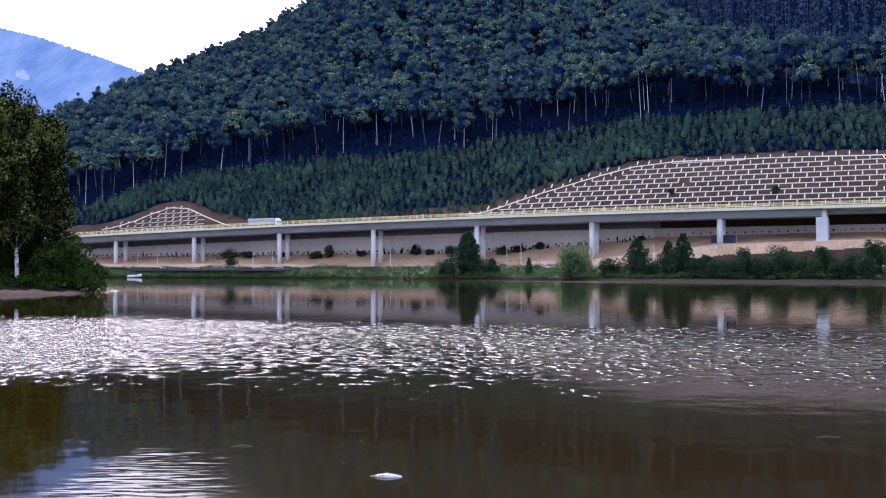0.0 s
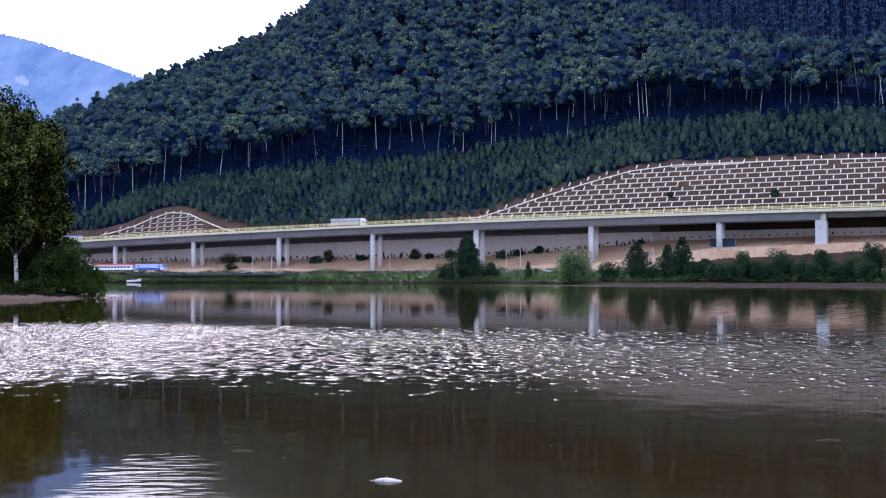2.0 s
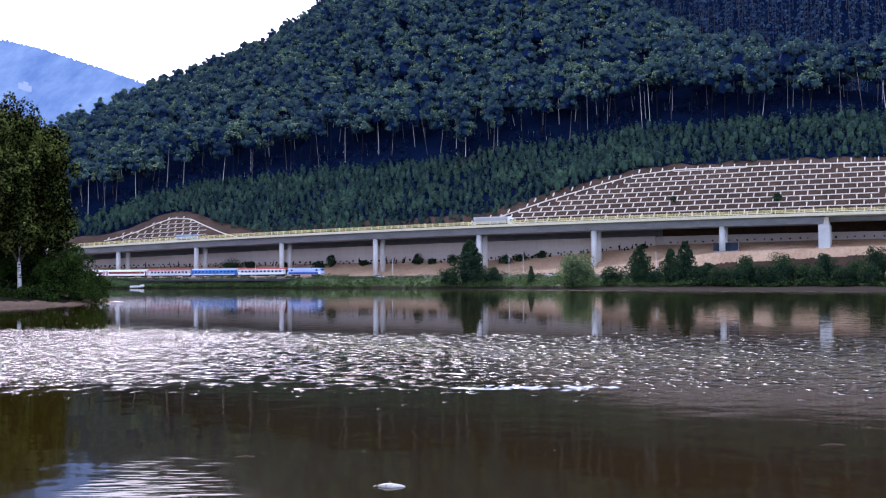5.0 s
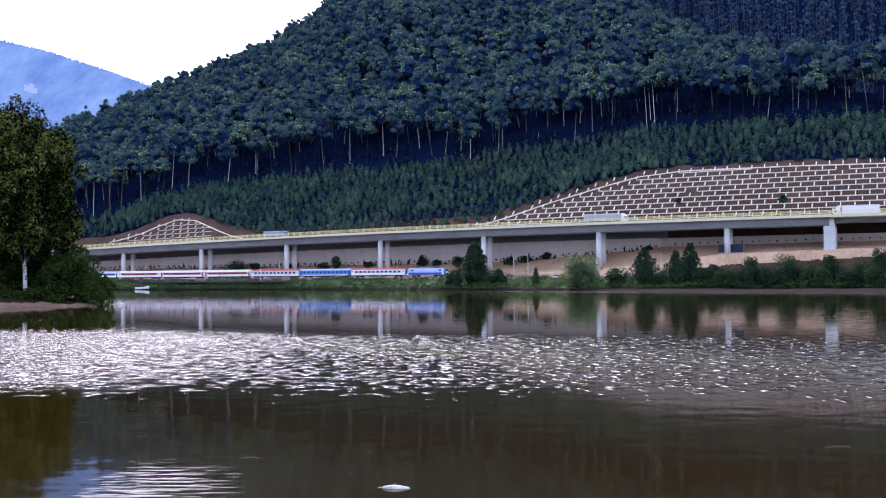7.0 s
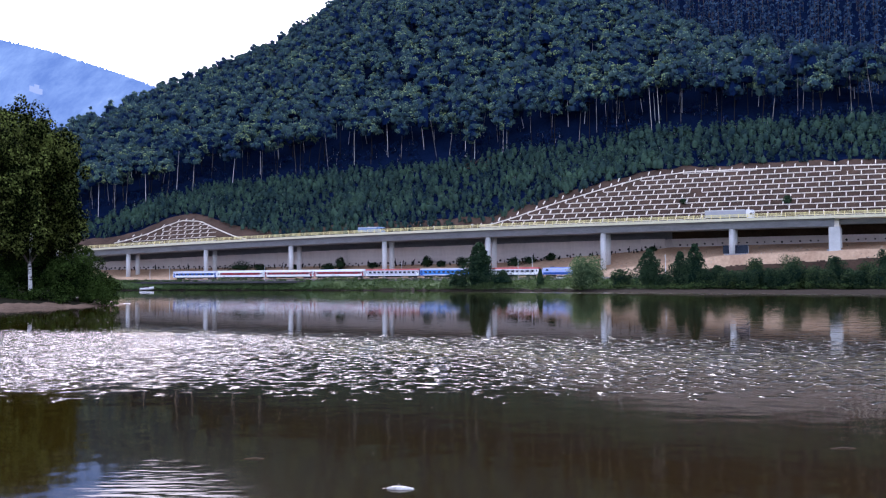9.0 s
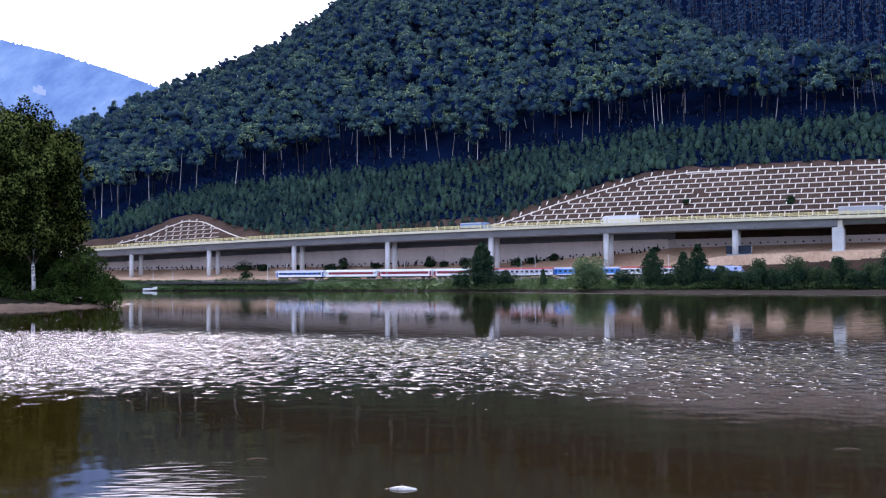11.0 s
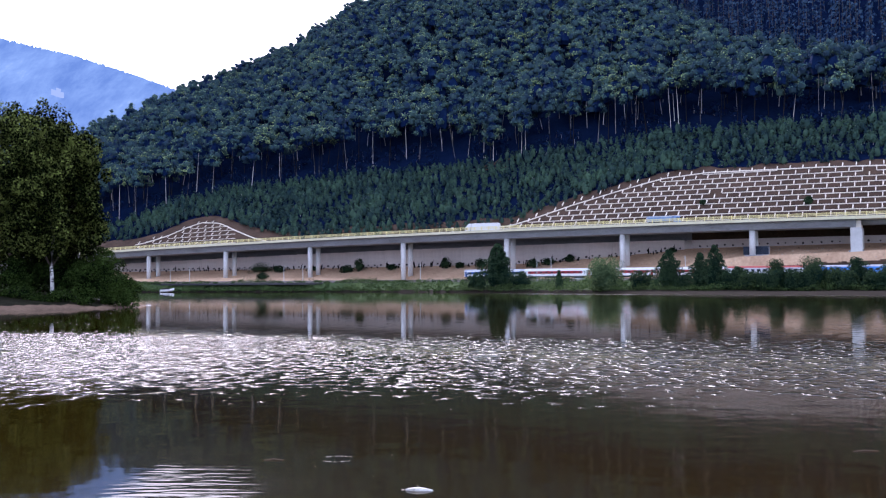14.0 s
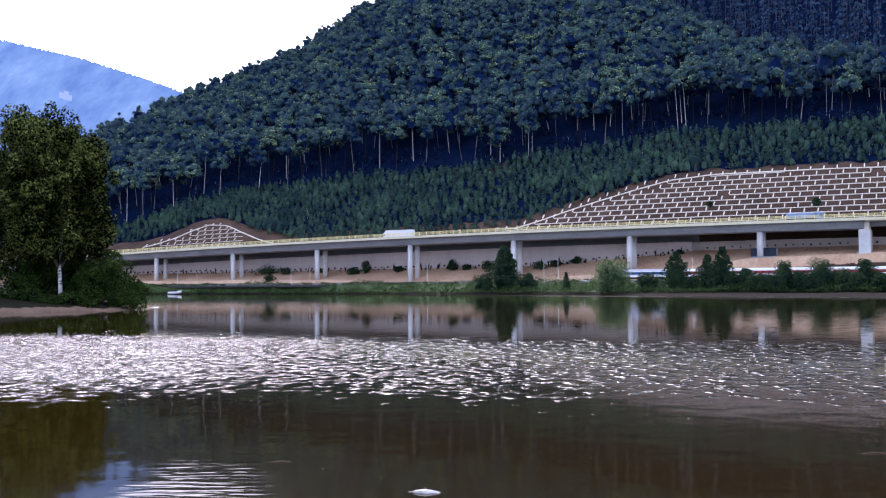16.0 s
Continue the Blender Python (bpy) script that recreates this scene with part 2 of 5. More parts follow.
# ---- the plan: the viaduct's axis, s along it to the right, d behind it ----
AX, AY, NX, NY = math.cos(radians(24.9)), -math.sin(radians(24.9)), math.sin(radians(24.9)), math.cos(radians(24.9))
OX, OY = -30.75, 425.0
SPAN = 49.7
TURN = -24.9


def plan(s, d):
    return OX + s * AX + d * NX, OY + s * AY + d * NY


def at(s, d, z):
    return Matrix.Translation((*plan(s, d), z)) @ pose(0, 0, 0, 0, 0, TURN)


def depth_at(u, d):
    """How far off (along y) the line at d behind the axis is met in the direction u = x / y."""
    return ((OX + d * NX) * AY - (OY + d * NY) * AX) / (u * AY - AX)


def s_of(u, d):
    y = depth_at(u, d)
    return (u * y - OX - d * NX) * AX + (y - OY - d * NY) * AY


def soffit(s):
    s = np.clip(s, -420, 250)
    return 21.5 + 0.0145 * s - 4.2e-5 * s * s


def road_z(s):
    return soffit(s) + 3.3


def U(x):
    return (x - 784) / 1700


def knots(*pairs):
    xs, ys = [U(p[0]) for p in pairs], [p[1] for p in pairs]
    return lambda u: np.interp(u, xs, ys)


rise = lambda y: (482 - y) / 1700
SHORE = knots((-600, 470), (100, 462), (250, 450), (480, 420), (700, 372), (900, 330), (1200, 262), (1568, 236), (2100, 215))
MUDFLAT = knots((1000, 0), (1150, 20), (1400, 34), (1700, 40))
PIER_FOOT = knots((100, 6.6), (497, 6.4), (661, 4.9), (846, 6.0), (1049, 7.9), (1276, 13), (1453, 14), (1700, 14.5))
WALL_FOOT = knots((100, 10.6), (500, 11.0), (860, 11.5), (1000, 13.6), (1100, 15.4), (1180, 17.0), (1450, 17.6), (1700, 17.6))
GRID_TOP = knots((-200, 420), (170, 402), (200, 396), (240, 384), (270, 371), (300, 361), (330, 362), (360, 374), (400, 389), (440, 399), (520, 395),
                 (660, 388), (800, 381), (848, 377), (880, 368), (960, 341), (1050, 314), (1120, 295), (1200, 285), (1400, 277), (1568, 273), (2000, 266))
FOREST_EDGE = knots((-200, 360), (140, 374), (196, 364), (224, 356), (269, 336), (330, 314), (415, 306), (490, 302), (560, 292), (620, 290), (800, 276), (930, 258), (1050, 238), (1200, 218), (1568, 204), (2000, 195))
CROWN_LINE = knots((-300, 290), (60, 215), (105, 192), (250, 130), (320, 106), (400, 78), (480, 38), (530, 2), (700, -90), (900, -110), (1050, -70), (1150, 0), (1250, 50),
                   (1400, 68), (1568, 98), (2000, 150))
CREST = knots((-300, 150), (105, 215), (250, 285), (400, 345), (530, 420), (700, 500), (900, 500), (1050, 440), (1150, 320), (1250, 230), (1400, 180), (1568, 165), (2000, 160))
FAR_RISE = knots((500, 0), (700, 90), (900, 130), (1150, 155), (1300, 170), (2000, 180))
STEEP, BENCH = 0.75, 25.0
WALL_D = knots((1160, 17.9), (1172, 22.5))


def profile(u):
    """Distances and heights of the ground in the direction u."""
    u = float(u)
    wd = float(WALL_D(u))
    a, b = depth_at(u, 0.0), depth_at(u, 1.0) - depth_at(u, 0.0)
    sh, zr = float(SHORE(u)), float(road_z(s_of(u, BENCH)))

    def meet(d0, z0, grade, k):
        # d where a slope from (d0, z0) reaches the elevation k
        return max(d0 + 0.5, (EYE + k * a - z0 + grade * d0) / (grade - k * b))
    dg = meet(BENCH, zr, STEEP, rise(GRID_TOP(u)))
    zg = zr + STEEP * (dg - BENCH)
    df = meet(dg, zg, 0.50, rise(FOREST_EDGE(u)))
    zf = zg + 0.50 * (df - dg)
    dc = float(CREST(u))
    yc = a + b * dc
    zc = EYE + rise(CROWN_LINE(u)) * yc - 17.5
    fr = float(FAR_RISE(u))
    mud = float(MUDFLAT(u))
    rows = [(sh - 120, -5.0), (sh - 30 - mud, -2.0), (sh - mud, -0.05), (sh + 4, 0.9), (max(sh + 8, a - 22 * b), 3.9), (a - 13 * b, 4.0), (a - 6 * b, 4.6),
            (a - 2 * b, float(PIER_FOOT(u))), (a + 2 * b, float(PIER_FOOT(u)) + 0.3),
            (a + (wd - 0.4) * b, float(WALL_FOOT(u))), (a + (wd + 0.5) * b, float(WALL_FOOT(u)) + 0.3), (a + (wd + 1.1) * b, zr - 5.7), (a + (BENCH - 0.6) * b, zr - 5.6), (a + BENCH * b, zr - 0.1), (a + dg * b, zg),
            (a + df * b, zf), (a + (df + dc) / 2 * b, (zf + zc) / 2 + 0.03 * (dc - df)), (yc, zc), (yc + 60, zc - 12 + 0.1 * fr), (yc + 200, zc - 60 + fr * 1.2), (yc + 420, zc - 150 + fr * 2.6), (2600, zc * 0.4 + fr * 3)]
    return rows, dg, df, dc


def ground(x, y):
    rows, *_ = profile(x / y)
    return float(np.interp(y, [r[0] for r in rows], [r[1] for r in rows]))


def terrain():
    us = np.concatenate([np.linspace(-0.85, U(1185), 240), np.linspace(U(1187), U(1620), 260), np.linspace(U(1630), 0.80, 40)])
    steps = [1, 3, 3, 2, 4, 26, 22, 18, 2, 6, 1, 1, 2, 1, 8, 14, 10, 10, 4, 4, 4]
    verts, slots = [], []
    for i, u in enumerate(us):
        rows = profile(u)[0]
        s_here = s_of(u, 30)
        for k, n in enumerate(steps):
            (y0, z0), (y1, z1) = rows[k], rows[k + 1]
            for j in range(n):
                f = j / n
                y, z = y0 + (y1 - y0) * f, z0 + (z1 - z0) * f
                if k in (3, 7, 8) or k > 14 or (k == 14 and j > 0):
                    z += 0.35 * noise.noise((u * y * 0.12, y * 0.12, 0)) * (1 if k < 14 else 4)
                verts.append((u * y, y, z))
        verts.append((u * rows[-1][0], rows[-1][0], rows[-1][1]))
    per = sum(steps) + 1
    kind = []
    # ledge under the deck, slot 7: shade put into a darker concrete
    for k, n in enumerate(steps):
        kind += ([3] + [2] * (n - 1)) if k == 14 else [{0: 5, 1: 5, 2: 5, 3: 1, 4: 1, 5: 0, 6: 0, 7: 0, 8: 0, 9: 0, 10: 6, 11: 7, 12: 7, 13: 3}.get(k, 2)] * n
    bank_line = knots((1195, 466), (1250, 455), (1400, 447), (1568, 438), (2000, 425))
    bank_end = sum(steps[:8])
    faces = []
    for i in range(len(us) - 1):
        for j in range(per - 1):
            a = i * per + j
            faces.append((a, a + per, a + per + 1, a + 1))
            k = kind[j]
            vx, vy, vz = verts[a]
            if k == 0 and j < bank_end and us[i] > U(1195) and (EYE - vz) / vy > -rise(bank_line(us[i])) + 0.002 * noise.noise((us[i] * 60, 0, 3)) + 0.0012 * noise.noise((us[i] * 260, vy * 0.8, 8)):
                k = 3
            # further right the ledge's deeper shade is put into a dark soil colour
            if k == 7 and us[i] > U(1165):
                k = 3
            slots.append(k)
    ob = quick_mesh("ground", verts, faces, [EARTH, GRASS, SHADE_FLOOR, SLOPE_SOIL, ASPHALT, MUD, SHOTCRETE, CONCRETE], slots=slots, smooth=True)
    return tagged(ob, "earth bank, cut slope and forested hillside above the lake", "ground", kind="structure")


terrain()


def water():
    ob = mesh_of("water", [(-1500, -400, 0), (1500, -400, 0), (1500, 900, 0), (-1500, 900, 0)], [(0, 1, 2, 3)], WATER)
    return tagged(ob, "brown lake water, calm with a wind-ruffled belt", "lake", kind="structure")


lake = water()

# ---- viaduct ----
via = tagged(empty("viaduct"), "long concrete motorway viaduct on round twin columns with yellow railing", "viaduct")


def sweep(name, section, s0, s1, mat, parent, step=6.0, label=""):
    """A band along the viaduct: section is a closed outline of (d, height over the soffit)."""
    ss = np.linspace(s0, s1, max(2, int((s1 - s0) / step)))
    n = len(section)
    verts = [(*plan(s, d), soffit(s) + h) for s in ss for d, h in section]
    faces = [(i * n + j, i * n + (j + 1) % n, (i + 1) * n + (j + 1) % n, (i + 1) * n + j) for i in range(len(ss) - 1) for j in range(n)]
    faces += [tuple(range(n))[::-1], tuple((len(ss) - 1) * n + j for j in range(n))]
    ob = mesh_of(name, verts, faces, mat, parent)
    if label:
        ob["label"] = label
    return ob


JOINT = 185.0
sweep("box_girder", [(-1.6, 0), (9.0, 0), (10.2, 2.4), (-2.6, 2.4)], -330, JOINT, CONCRETE, via)
sweep("deck_slab", [(-4.2, 2.75), (-2.6, 2.4), (10.2, 2.4), (15.5, 2.75), (15.5, 3.2), (-4.2, 3.2)], -330, JOINT, CONCRETE, via)
sweep("deck_slab", [(-4.2, 2.6), (15.5, 2.6), (15.5, 3.2), (-4.2, 3.2)], JOINT + 0.3, 300, CONCRETE_WHITE, via)
sweep("girder", [(1.5, 0.9), (2.3, 0.9), (2.3, 2.6), (1.5, 2.6)], JOINT + 1.0, 300, CONCRETE, via)
sweep("girder", [(6.5, 0.9), (7.3, 0.9), (7.3, 2.6), (6.5, 2.6)], JOINT + 1.0, 300, CONCRETE, via)
sweep("road_surface", [(-3.6, 3.204), (15.0, 3.204), (15.0, 3.30), (-3.6, 3.30)], -330, 300, ASPHALT, via)
sweep("edge_beam", [(-4.5, 2.7), (-4.2, 2.7), (-4.2, 3.2), (-3.7, 3.2), (-3.7, 3.75), (-4.5, 3.75)], -330, 300, CREAM, via)
sweep("edge_beam", [(15.0, 3.31), (15.5, 3.31), (15.5, 3.75), (15.0, 3.75)], -330, 300, CREAM, via)
sweep("deck_slab", [(15.53, 2.6), (25.2, 2.6), (25.2, 3.25), (15.53, 3.25)], -330, 300, CONCRETE, via)
for h in (4.15, 4.6, 5.0):
    sweep("railing_bar", [(-4.25, h), (-4.0, h), (-4.0, h + 0.17), (-4.25, h + 0.17)], -330, 300, YELLOW, via)


def shared(name, me, m, parent=None):
    ob = new(name, me)
    ob.parent = parent
    ob.matrix_basis = m
    return ob


def mesh_data(name, bm, mat):
    me = bpy.data.meshes.new(name)
    bm.to_mesh(me)
    bm.free()
    me.materials.append(mat)
    return me


# railing posts
bm = bmesh.new()
box(bm, -0.12, 0.12, -0.10, 0.10, 0, 1.5)
post_me = mesh_data("railing_post", bm, YELLOW)
for i in range(150):
    s = -280 + i * 3.3
    shared("railing_post", post_me, at(s, -4.38, soffit(s) + 3.75), via)

# columns: two to a pier
for i in range(-6, 4):
    s = i * SPAN
    for d in (0.0, 6.7):
        x, y = plan(s, d)
        g = ground(x, y) - 1.0
        bm = bmesh.new()
        tube(bm, (0, 0, g), (0, 0, soffit(s)), 1.12, 1.12, 24)
        col = part("column", bm, COLUMN, via)
        col.matrix_basis = Matrix.Translation((x, y, 0))
        for f in col.data.polygons:
            f.use_smooth = abs(f.normal.z) < 0.5
for d, w in ((-0.5, 4.0), (7.5, 4.0)):
    s = JOINT
    x, y = plan(s, d)
    g = ground(x, y) - 1.0
    bm = bmesh.new()
    box(bm, -2.0, 2.0, -1.3, 1.3, 0, soffit(s) - 0.2 - g, 0.25)
    col = part("joint_pier", bm, COLUMN, via, "broad pale pier under the deck joint")
    col.matrix_basis = at(s, d, g)
    bm = bmesh.new()
    box(bm, -0.2, 1.6, -1.2, 0.6, 0, 2.5, 0.08)
    blk = part("bearing_block", bm, CONCRETE_WHITE, via)
    blk.matrix_basis = at(s, d, soffit(s) - 0.2)

# low footings where the piers stand on the bare bench
for i, hw in ((3.72, 2.6), (3.03, 4.2)):
    s = i * SPAN
    x, y = plan(s, 1.5)
    bm = bmesh.new()
    box(bm, -hw, hw, -2.5, 3.5, -1.2, 0.15, 0.1)
    ft = part("footing", bm, CONCRETE, via)
    ft.matrix_basis = at(s, 1.0, ground(x, y))

# retaining wall behind the columns, in cast panels
wall = tagged(empty("wall_retaining"), "grey-brown sprayed concrete retaining wall under the viaduct", "wall", kind="structure")
# drains are solid plugs, the dark of their holes put into the colour
HOLE = material("drain_dark", (0.010, 0.010, 0.012), (0.02, 0.02, 0.02), 1, 0.9)
bm = bmesh.new()
tube(bm, (0, -0.55, 0), (0, 0.3, 0), 0.36, 0.36, 10)
hole_me = mesh_data("drain", bm, HOLE)
bm = bmesh.new()
box(bm, -0.16, 0.16, -0.16, 0.16, -0.3, 1.2, 0.04)
tube(bm, (0.05, 0, 1.1), (0.22, 0, 1.6), 0.07, 0.04, 6)
stub_me = mesh_data("anchor_stub", bm, HOLE)
for i in range(-30, 27):
    s0, s1 = i * 10.0, i * 10.0 + 9.93
    x, y = plan((s0 + s1) / 2, 17.5)
    foot = float(WALL_FOOT(x / y)) - 1.8
    top = float(road_z(s0)) - 5.4
    bm = bmesh.new()
    box(bm, 0, s1 - s0, 0, 0.6, 0, top - foot)
    p = part("panel", bm, SHOTCRETE, wall)
    wd = float(WALL_D(x / y))
    p.matrix_basis = at(s0, wd + 0.03 * (i % 2), foot)
    for k in range(3):
        s = s0 + 1.6 + k * 3.3 + random.uniform(-0.5, 0.5)
        h = float(WALL_FOOT(x / y)) + 1.1 + random.uniform(-0.15, 0.15)
        z = random.uniform(0.75, 1.25)
        shared("drain", hole_me, at(s, wd, h) @ Matrix.Diagonal((z, 1, z, 1)), wall)
    if x / y < U(1165):
        for k in range(random.randint(2, 6)):
            s = s0 + random.uniform(0, 9.9)
            tall = random.uniform(0.5, 1.0) if random.random() < 0.75 else random.uniform(1.2, 2.2)
            shared("anchor_stub", stub_me, at(s, wd - random.uniform(0.7, 2.2), foot + 1.5) @ pose(0, 0, 0, random.uniform(-12, 12), random.uniform(-15, 15)) @ Matrix.Diagonal((random.uniform(0.7, 2.2), 1, tall, 1)), wall)

# ---- slope of anchored beams ----
bm = bmesh.new()
box(bm, -2.62, 2.62, -0.2, 0.2, -0.19, 0.19, 0.04)
beam_me = mesh_data("beam", bm, CONCRETE_WHITE)
bm = bmesh.new()
box(bm, -0.19, 0.19, -0.26, 0.26, -1.25, 1.45, 0.05)
rib_me = mesh_data("rib", bm, CONCRETE_WHITE)


def beam_grid(name, s0, s1, label, limit, drop):
    grid = tagged(empty(name), label, "retaining slope", kind="structure")
    rows, cell = 2.45, 5.2
    slim = 1.0 if s0 > 0 else 0.72
    rest, count = [], 0
    for k in range(14):
        h = 0.6 + k * rows
        d = BENCH + h / STEEP
        for i in range(int(s0 / cell), int(s1 / cell) + 1):
            s = (i + (0.5 if k % 2 else 0.0)) * cell
            x, y = plan(s, d)
            rows_, dg, df, dc = profile(x / y)
            zr = float(road_z(s_of(x / y, BENCH)))
            room = STEEP * (dg - BENCH) - h
            if room < limit or (s0 < 0 and room > 1.0 and x / y > U(352)):
                continue
            shared("rib", rib_me, at(s, d - 0.15, zr + h + 0.9) @ pose(0, 0, 0, -(90 - math.degrees(math.atan(STEEP))), 0, 0) @ Matrix.Diagonal((slim, slim, slim, 1)), grid)
            count += 1
            if room > limit + 2.0 and random.random() > 0.012:
                dz = float(road_z(s + cell / 2) - road_z(s - cell / 2))
                shared("beam", beam_me, at(s + cell / 2, d - 0.1, zr + h) @ pose(0, 0, 0, 0, -math.degrees(math.atan2(dz, cell)), 0) @ Matrix.Diagonal((1, slim, slim, 1)), grid)
    # crest beam along the outline
    step = 3.0
    n = int((s1 - s0) / step)
    pts = []
    for i in range(n + 1):
        s = s0 + i * step
        u = plan(s, 40)[0] / plan(s, 40)[1]
        for _ in range(3):
            dg = profile(u)[1]
            x, y = plan(s, dg - drop)
            u = x / y
        if dg - BENCH > 1.5 + drop:
            pts.append(Vector((x, y, ground(x, y) + 0.15)))
    for a, b in zip(pts, pts[1:]):
        if (b - a).length < 8:
            bm = bmesh.new()
            tube(bm, a, b, 0.30, 0.30, 6)
            part("crest_beam", bm, CONCRETE_WHITE, grid)
    return grid


beam_grid("beam_slope_large", 34, 235, "brown earth slope held by staggered white concrete beams", -1.2, 0.6)
beam_grid("beam_slope_small", -190, -78, "small earth mound slope held by white concrete beams", 2.0, 3.6)

# ---- woods ----
rng = np.random.default_rng(7)


def leaf_cloud(centers, normals, sizes, loose=0.55):
    """Small folded leaf clumps, one quad each, turned roughly along the normals."""
    n = len(centers)
    nrm = normals + rng.normal(0, loose, (n, 3))
    nrm /= np.linalg.norm(nrm, axis=1)[:, None] + 1e-9
    ref = rng.normal(0, 1, (n, 3))
    a = np.cross(nrm, ref)
    a /= np.linalg.norm(a, axis=1)[:, None] + 1e-9
    b = np.cross(nrm, a)
    sa, sb = sizes[:, None] * 0.5, sizes[:, None] * rng.uniform(0.3, 0.55, (n, 1))
    bend = nrm * sizes[:, None] * rng.uniform(-0.18, 0.05, (n, 1))
    v = np.stack([centers - a * sa + bend, centers - b * sb, centers + a * sa + bend, centers + b * sb], axis=1)
    return v.reshape(-1, 3), np.arange(4 * n).reshape(-1, 4)


def lobes(centers, radii, per, size, squash=0.8, up=0.25, loose=0.5, lean=None):
    """Leaf clumps over the skins of lobes."""
    k = len(centers)
    w = rng.normal(0, 1, (k, per, 3))
    w[..., 2] += up
    w /= np.linalg.norm(w, axis=2)[..., None]
    r = radii[:, None, None] * rng.uniform(0.72, 1.06, (k, per, 1))
    c = centers[:, None, :] + w * r * np.array((1, 1, squash))
    sizes = size * rng.uniform(0.6, 1.3, k * per)
    if lean is not None:
        w = w * 0.55 + lean[:, None, :]
    return leaf_cloud(c.reshape(-1, 3), w.reshape(-1, 3), sizes, loose)


def stems(bases, tops, r0, r1, sides=5):
    """Tapered trunks as four-cornered faces."""
    n = len(bases)
    ang = np.arange(sides) * 2 * math.pi / sides
    ring = np.stack([np.cos(ang), np.sin(ang), np.zeros(sides)], axis=1)
    lo = bases[:, None, :] + ring[None] * np.asarray(r0)[:, None, None]
    hi = tops[:, None, :] + ring[None] * np.asarray(r1)[:, None, None]
    v = np.concatenate([lo, hi], axis=1).reshape(-1, 3)
    i = np.arange(sides)
    q = np.stack([i, (i + 1) % sides, (i + 1) % sides + sides, i + sides], axis=1)
    return v, (q[None] + (np.arange(n) * 2 * sides)[:, None, None]).reshape(-1, 4)


def domes(mid, wide, tall, rows=5, cols=7):
    """Closed leafy cores inside the crowns, uneven round and low in count."""
    n = len(mid)
    el = np.linspace(-0.75, 1.5, rows)
    az = np.arange(cols) * 2 * math.pi / cols
    unit = np.stack([np.outer(np.cos(el), np.cos(az)), np.outer(np.cos(el), np.sin(az)), np.outer(np.sin(el), np.ones(cols))], axis=2).reshape(-1, 3)
    wob = rng.uniform(0.78, 1.12, (n, rows * cols, 1))
    v = mid[:, None, :] + unit[None] * wob * np.stack([wide, wide, tall], axis=1)[:, None, :]
    q = [(i * cols + j, i * cols + (j + 1) % cols, (i + 1) * cols + (j + 1) % cols, (i + 1) * cols + j) for i in range(rows - 1) for j in range(cols)]
    return v.reshape(-1, 3), (np.array(q)[None] + (np.arange(n) * rows * cols)[:, None, None]).reshape(-1, 4)


def join(*pieces):
    vs, qs, ms, k = [], [], [], 0
    for v, q, m in pieces:
        vs.append(v)
        qs.append(q + k)
        ms.append(np.full(len(q), m))
        k += len(v)
    return np.concatenate(vs), np.concatenate(qs), np.concatenate(ms)


def scatter(spacing, u0, u1):
    """Jittered points between two directions."""
    out = []
    ys = np.arange(300, 1400, spacing)
    for y in ys:
        for x in np.arange(u0 * y, u1 * y, spacing):
            px, py = x + rng.uniform(-0.45, 0.45) * spacing, y + rng.uniform(-0.45, 0.45) * spacing
            out.append((px, py))
    return out


US = np.linspace(-0.62, 0.60, 245)
PROF = [profile(u) for u in US]
TABLE = np.array([[depth_at(u, p[1]), depth_at(u, p[2]), depth_at(u, p[3])] for u, p in zip(US, PROF)])


